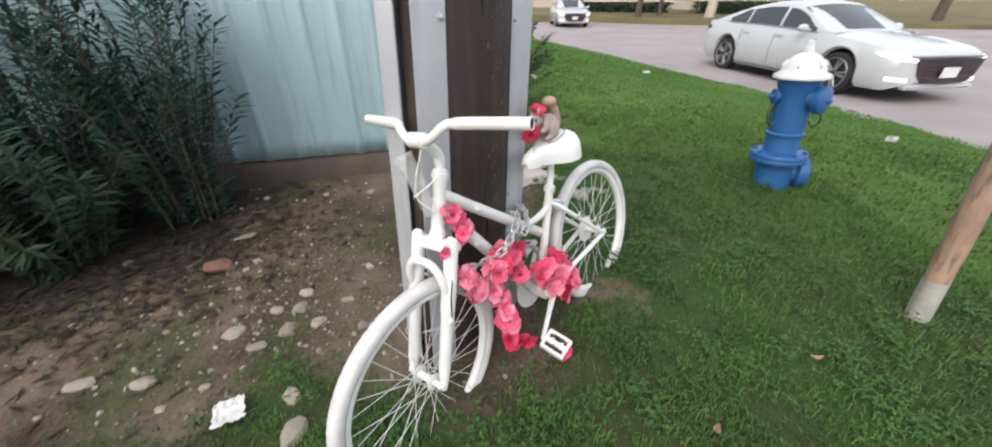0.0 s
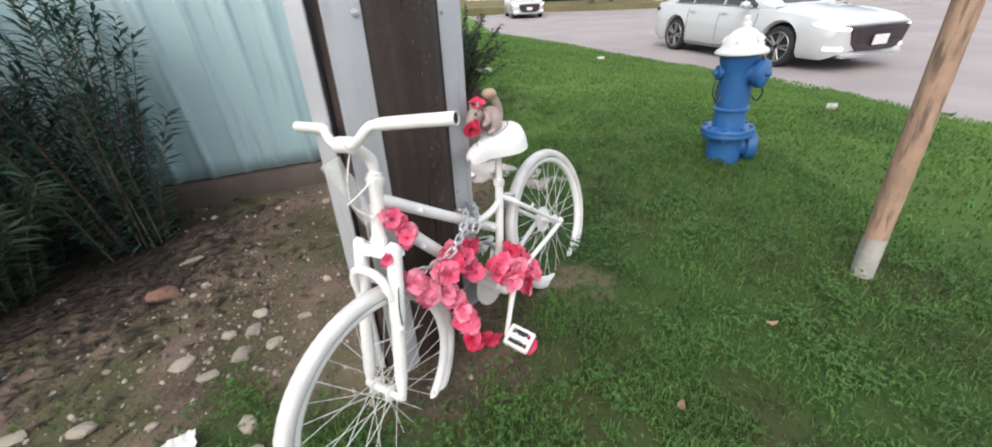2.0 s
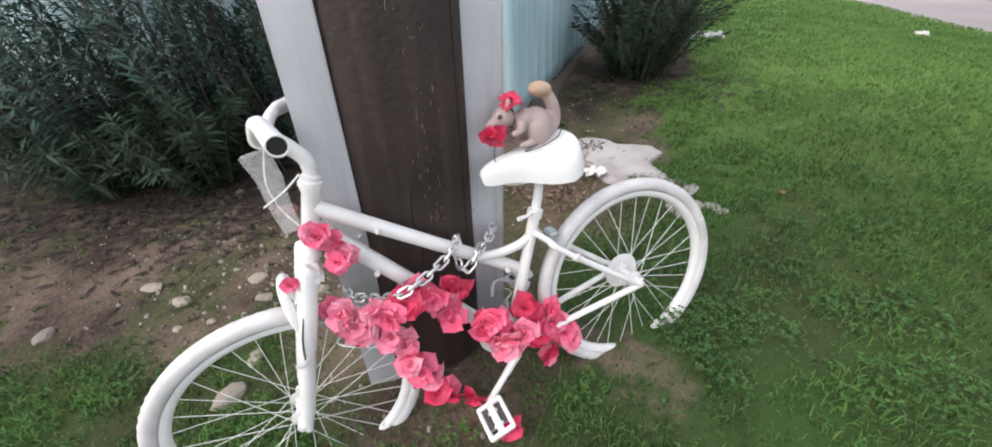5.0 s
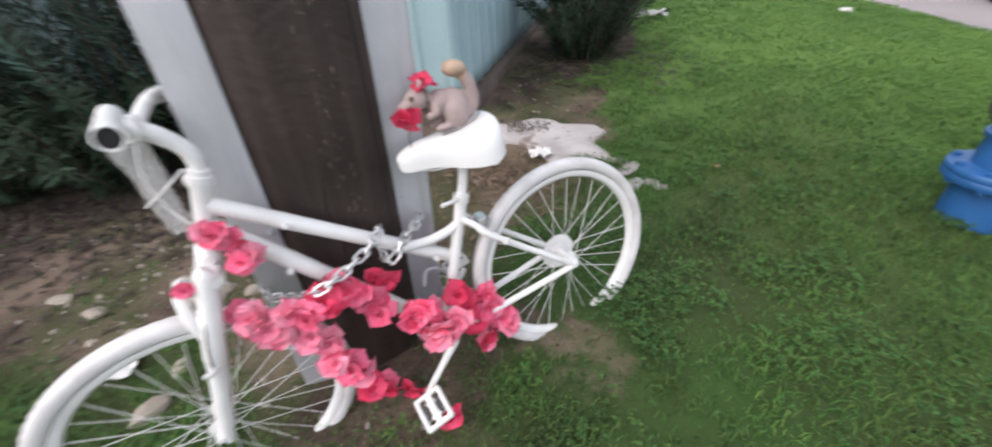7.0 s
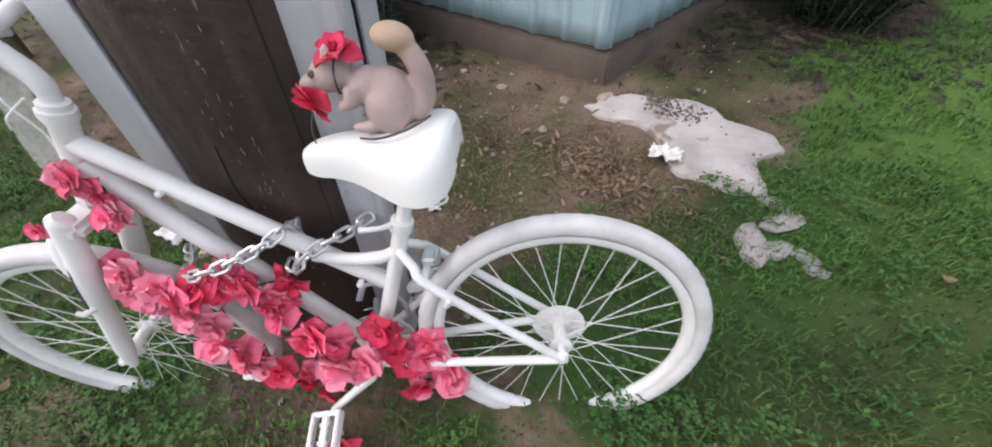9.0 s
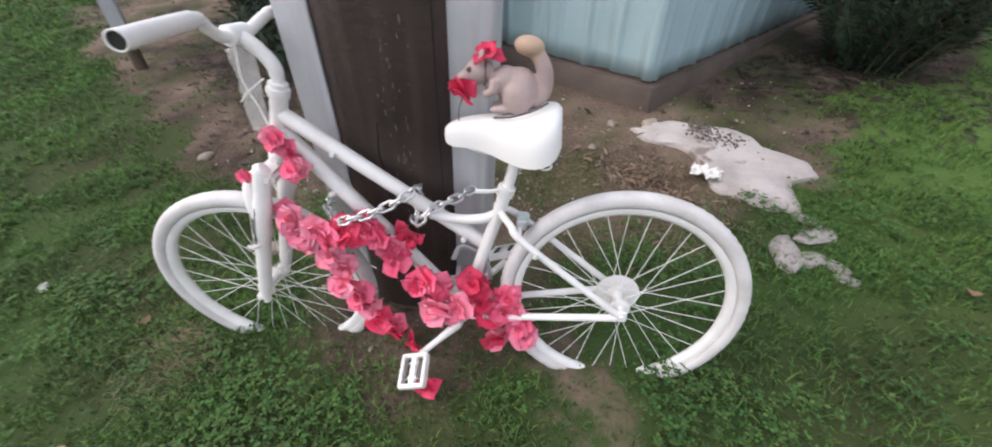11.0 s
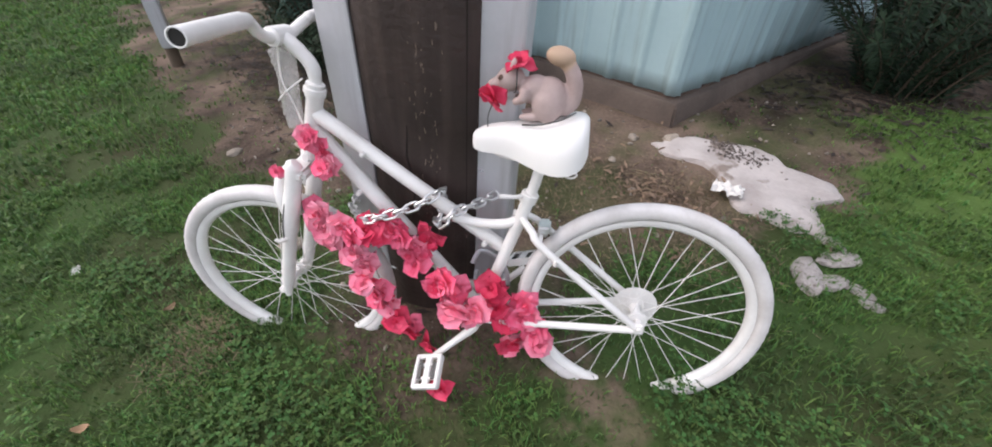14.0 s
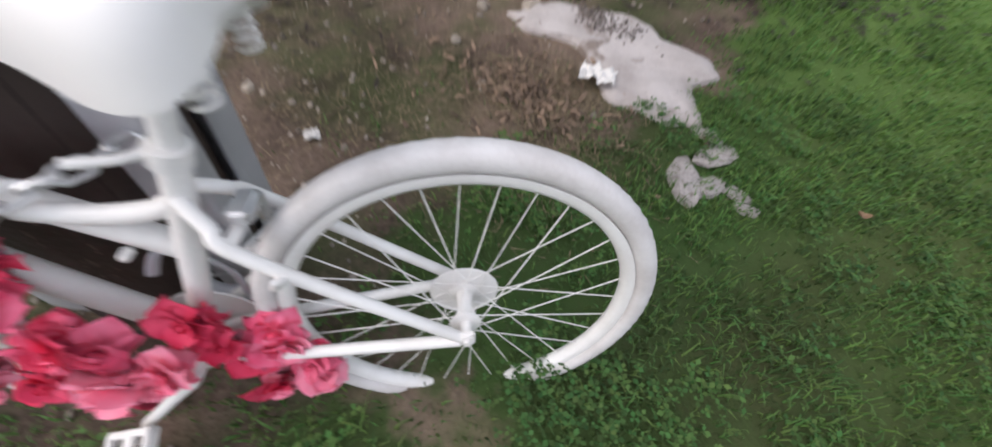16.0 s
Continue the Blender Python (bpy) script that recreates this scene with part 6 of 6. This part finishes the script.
# near-black leaves scattered to put the shrubs' shade into the ground's colour
def build_shade_litter():
    rng = random.Random(61)
    verts, faces = [], []
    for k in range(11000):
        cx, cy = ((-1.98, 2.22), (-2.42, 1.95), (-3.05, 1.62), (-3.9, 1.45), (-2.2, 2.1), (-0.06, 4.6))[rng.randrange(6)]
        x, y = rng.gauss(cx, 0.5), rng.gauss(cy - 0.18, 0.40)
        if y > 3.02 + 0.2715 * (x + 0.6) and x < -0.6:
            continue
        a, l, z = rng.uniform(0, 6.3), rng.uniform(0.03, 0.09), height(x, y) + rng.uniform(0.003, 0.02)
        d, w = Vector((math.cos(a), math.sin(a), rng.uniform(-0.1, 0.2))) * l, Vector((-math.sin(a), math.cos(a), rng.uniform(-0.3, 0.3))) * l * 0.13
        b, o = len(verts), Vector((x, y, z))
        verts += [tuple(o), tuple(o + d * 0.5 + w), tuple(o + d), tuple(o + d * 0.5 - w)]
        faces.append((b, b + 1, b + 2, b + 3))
    solo("leaf_litter", from_arrays("leaf_litter", verts, faces), M_SHADE_LITTER, "dark leaf shapes added as the shade under shrubs", "dead leaves", kind="stuff")


build_shade_litter()


def build_dry():
    rng = random.Random(27)
    verts, faces = [], []
    spots = [(-0.05, 2.35, 0.22), (0.0, 2.55, 0.16), (-0.33, 0.42, 0.12), (-0.6, 1.5, 0.5), (-1.3, 1.9, 0.5), (0.2, 2.3, 0.3), (-0.3, 2.2, 0.4)]
    for k in range(7500):
        cx, cy, s = spots[rng.randrange(len(spots))]
        x, y = rng.gauss(cx, s * 0.6), rng.gauss(cy, s * 0.6)
        a, l = rng.uniform(0, 6.3), rng.uniform(0.015, 0.06)
        z = height(x, y) + rng.uniform(0.002, 0.012)
        d, w = Vector((math.cos(a), math.sin(a), rng.uniform(0, 0.35))) * l, Vector((-math.sin(a), math.cos(a), 0)) * 0.0016
        b, o = len(verts), Vector((x, y, z))
        verts += [tuple(o - w), tuple(o + w), tuple(o + d)]
        faces.append((b, b + 1, b + 2))
    solo("dry_grass", from_arrays("dry_grass", verts, faces), M_DRY, "dry straw-coloured grass strands on bare earth", "dry grass", kind="stuff")


build_dry()


def build_chips():
    """Torn bark and dead stalks heaped beside the cement, and dark grit on it."""
    rng = random.Random(53)
    verts, faces = [], []
    for k in range(520):
        x, y = (rng.gauss(-0.05, 0.10), rng.gauss(2.43, 0.08)) if k % 3 else (rng.gauss(-0.1, 0.3), rng.gauss(2.45, 0.22))
        a, l, w = rng.uniform(0, 6.3), rng.uniform(0.012, 0.055), rng.uniform(0.002, 0.008)
        z, lift = height(x, y) + rng.uniform(0.002, 0.022), rng.uniform(-0.2, 0.5)
        d, o = Vector((math.cos(a), math.sin(a), lift)) * l, Vector((-math.sin(a), math.cos(a), rng.uniform(-0.5, 0.5))) * w
        p, up = Vector((x, y, z)), Vector((0, 0, l * rng.uniform(0.05, 0.2)))
        b = len(verts)
        verts += [tuple(p - o), tuple(p + o), tuple(p + d * 0.5 + o + up), tuple(p + d * 0.5 - o + up), tuple(p + d + o * 0.5), tuple(p + d - o * 0.5)]
        faces += [(b, b + 1, b + 2, b + 3), (b + 3, b + 2, b + 4, b + 5)]
    solo("bark_chips", from_arrays("bark_chips", verts, faces), M_CHIP, "torn brown bark and dead stalks heaped on earth", "bark chips", kind="stuff")
    base = bmesh.new()
    bmesh.ops.create_icosphere(base, subdivisions=1, radius=1.0)
    base.verts.index_update()
    bv, bf = [v.co.copy() for v in base.verts], [tuple(v.index for v in f.verts) for f in base.faces]
    base.free()
    verts, faces = [], []
    for k in range(240):
        x, y, r = rng.gauss(-0.12, 0.075), rng.gauss(3.0, 0.045), rng.uniform(0.002, 0.008)
        m = Matrix.Translation((x, y, height(x, y) + 0.030)) @ Euler((rng.uniform(0, 6), rng.uniform(0, 6), 0)).to_matrix().to_4x4() @ Matrix.Diagonal((r * 1.4, r, r * 0.7, 1))
        b = len(verts)
        verts += [tuple(m @ v) for v in bv]
        faces += [tuple(i + b for i in f) for f in bf]
    solo("grit", from_arrays("grit", verts, faces), M_GRIT, "dark grit scattered over a pale cement slab", "grit", kind="stuff")


build_chips()


def build_twigs():
    rng = random.Random(77)
    for k in range(26):
        x, y = rng.uniform(-1.6, 0.35), rng.uniform(1.5, 2.75)
        if bareness(x, y) < 0.6 or (abs(x + 0.1) < 0.35 and y < 1.6):
            continue
        a, l = rng.uniform(0, 6.3), rng.uniform(0.04, 0.16)
        pts = [(x + math.cos(a) * l * q + 0.01 * rng.uniform(-1, 1), y + math.sin(a) * l * q + 0.01 * rng.uniform(-1, 1), 0) for q in (-0.5, -0.1, 0.3, 0.5)]
        pts = [(px, py, height(px, py) + 0.005) for px, py, _ in pts]
        solo("twig", tubes(smooth_path(pts, 2), 0.0026, 5), M_DRY if k % 3 else M_STEM, "thin dry twig lying on bare earth", "twig", group="twigs on the earth")


build_twigs()
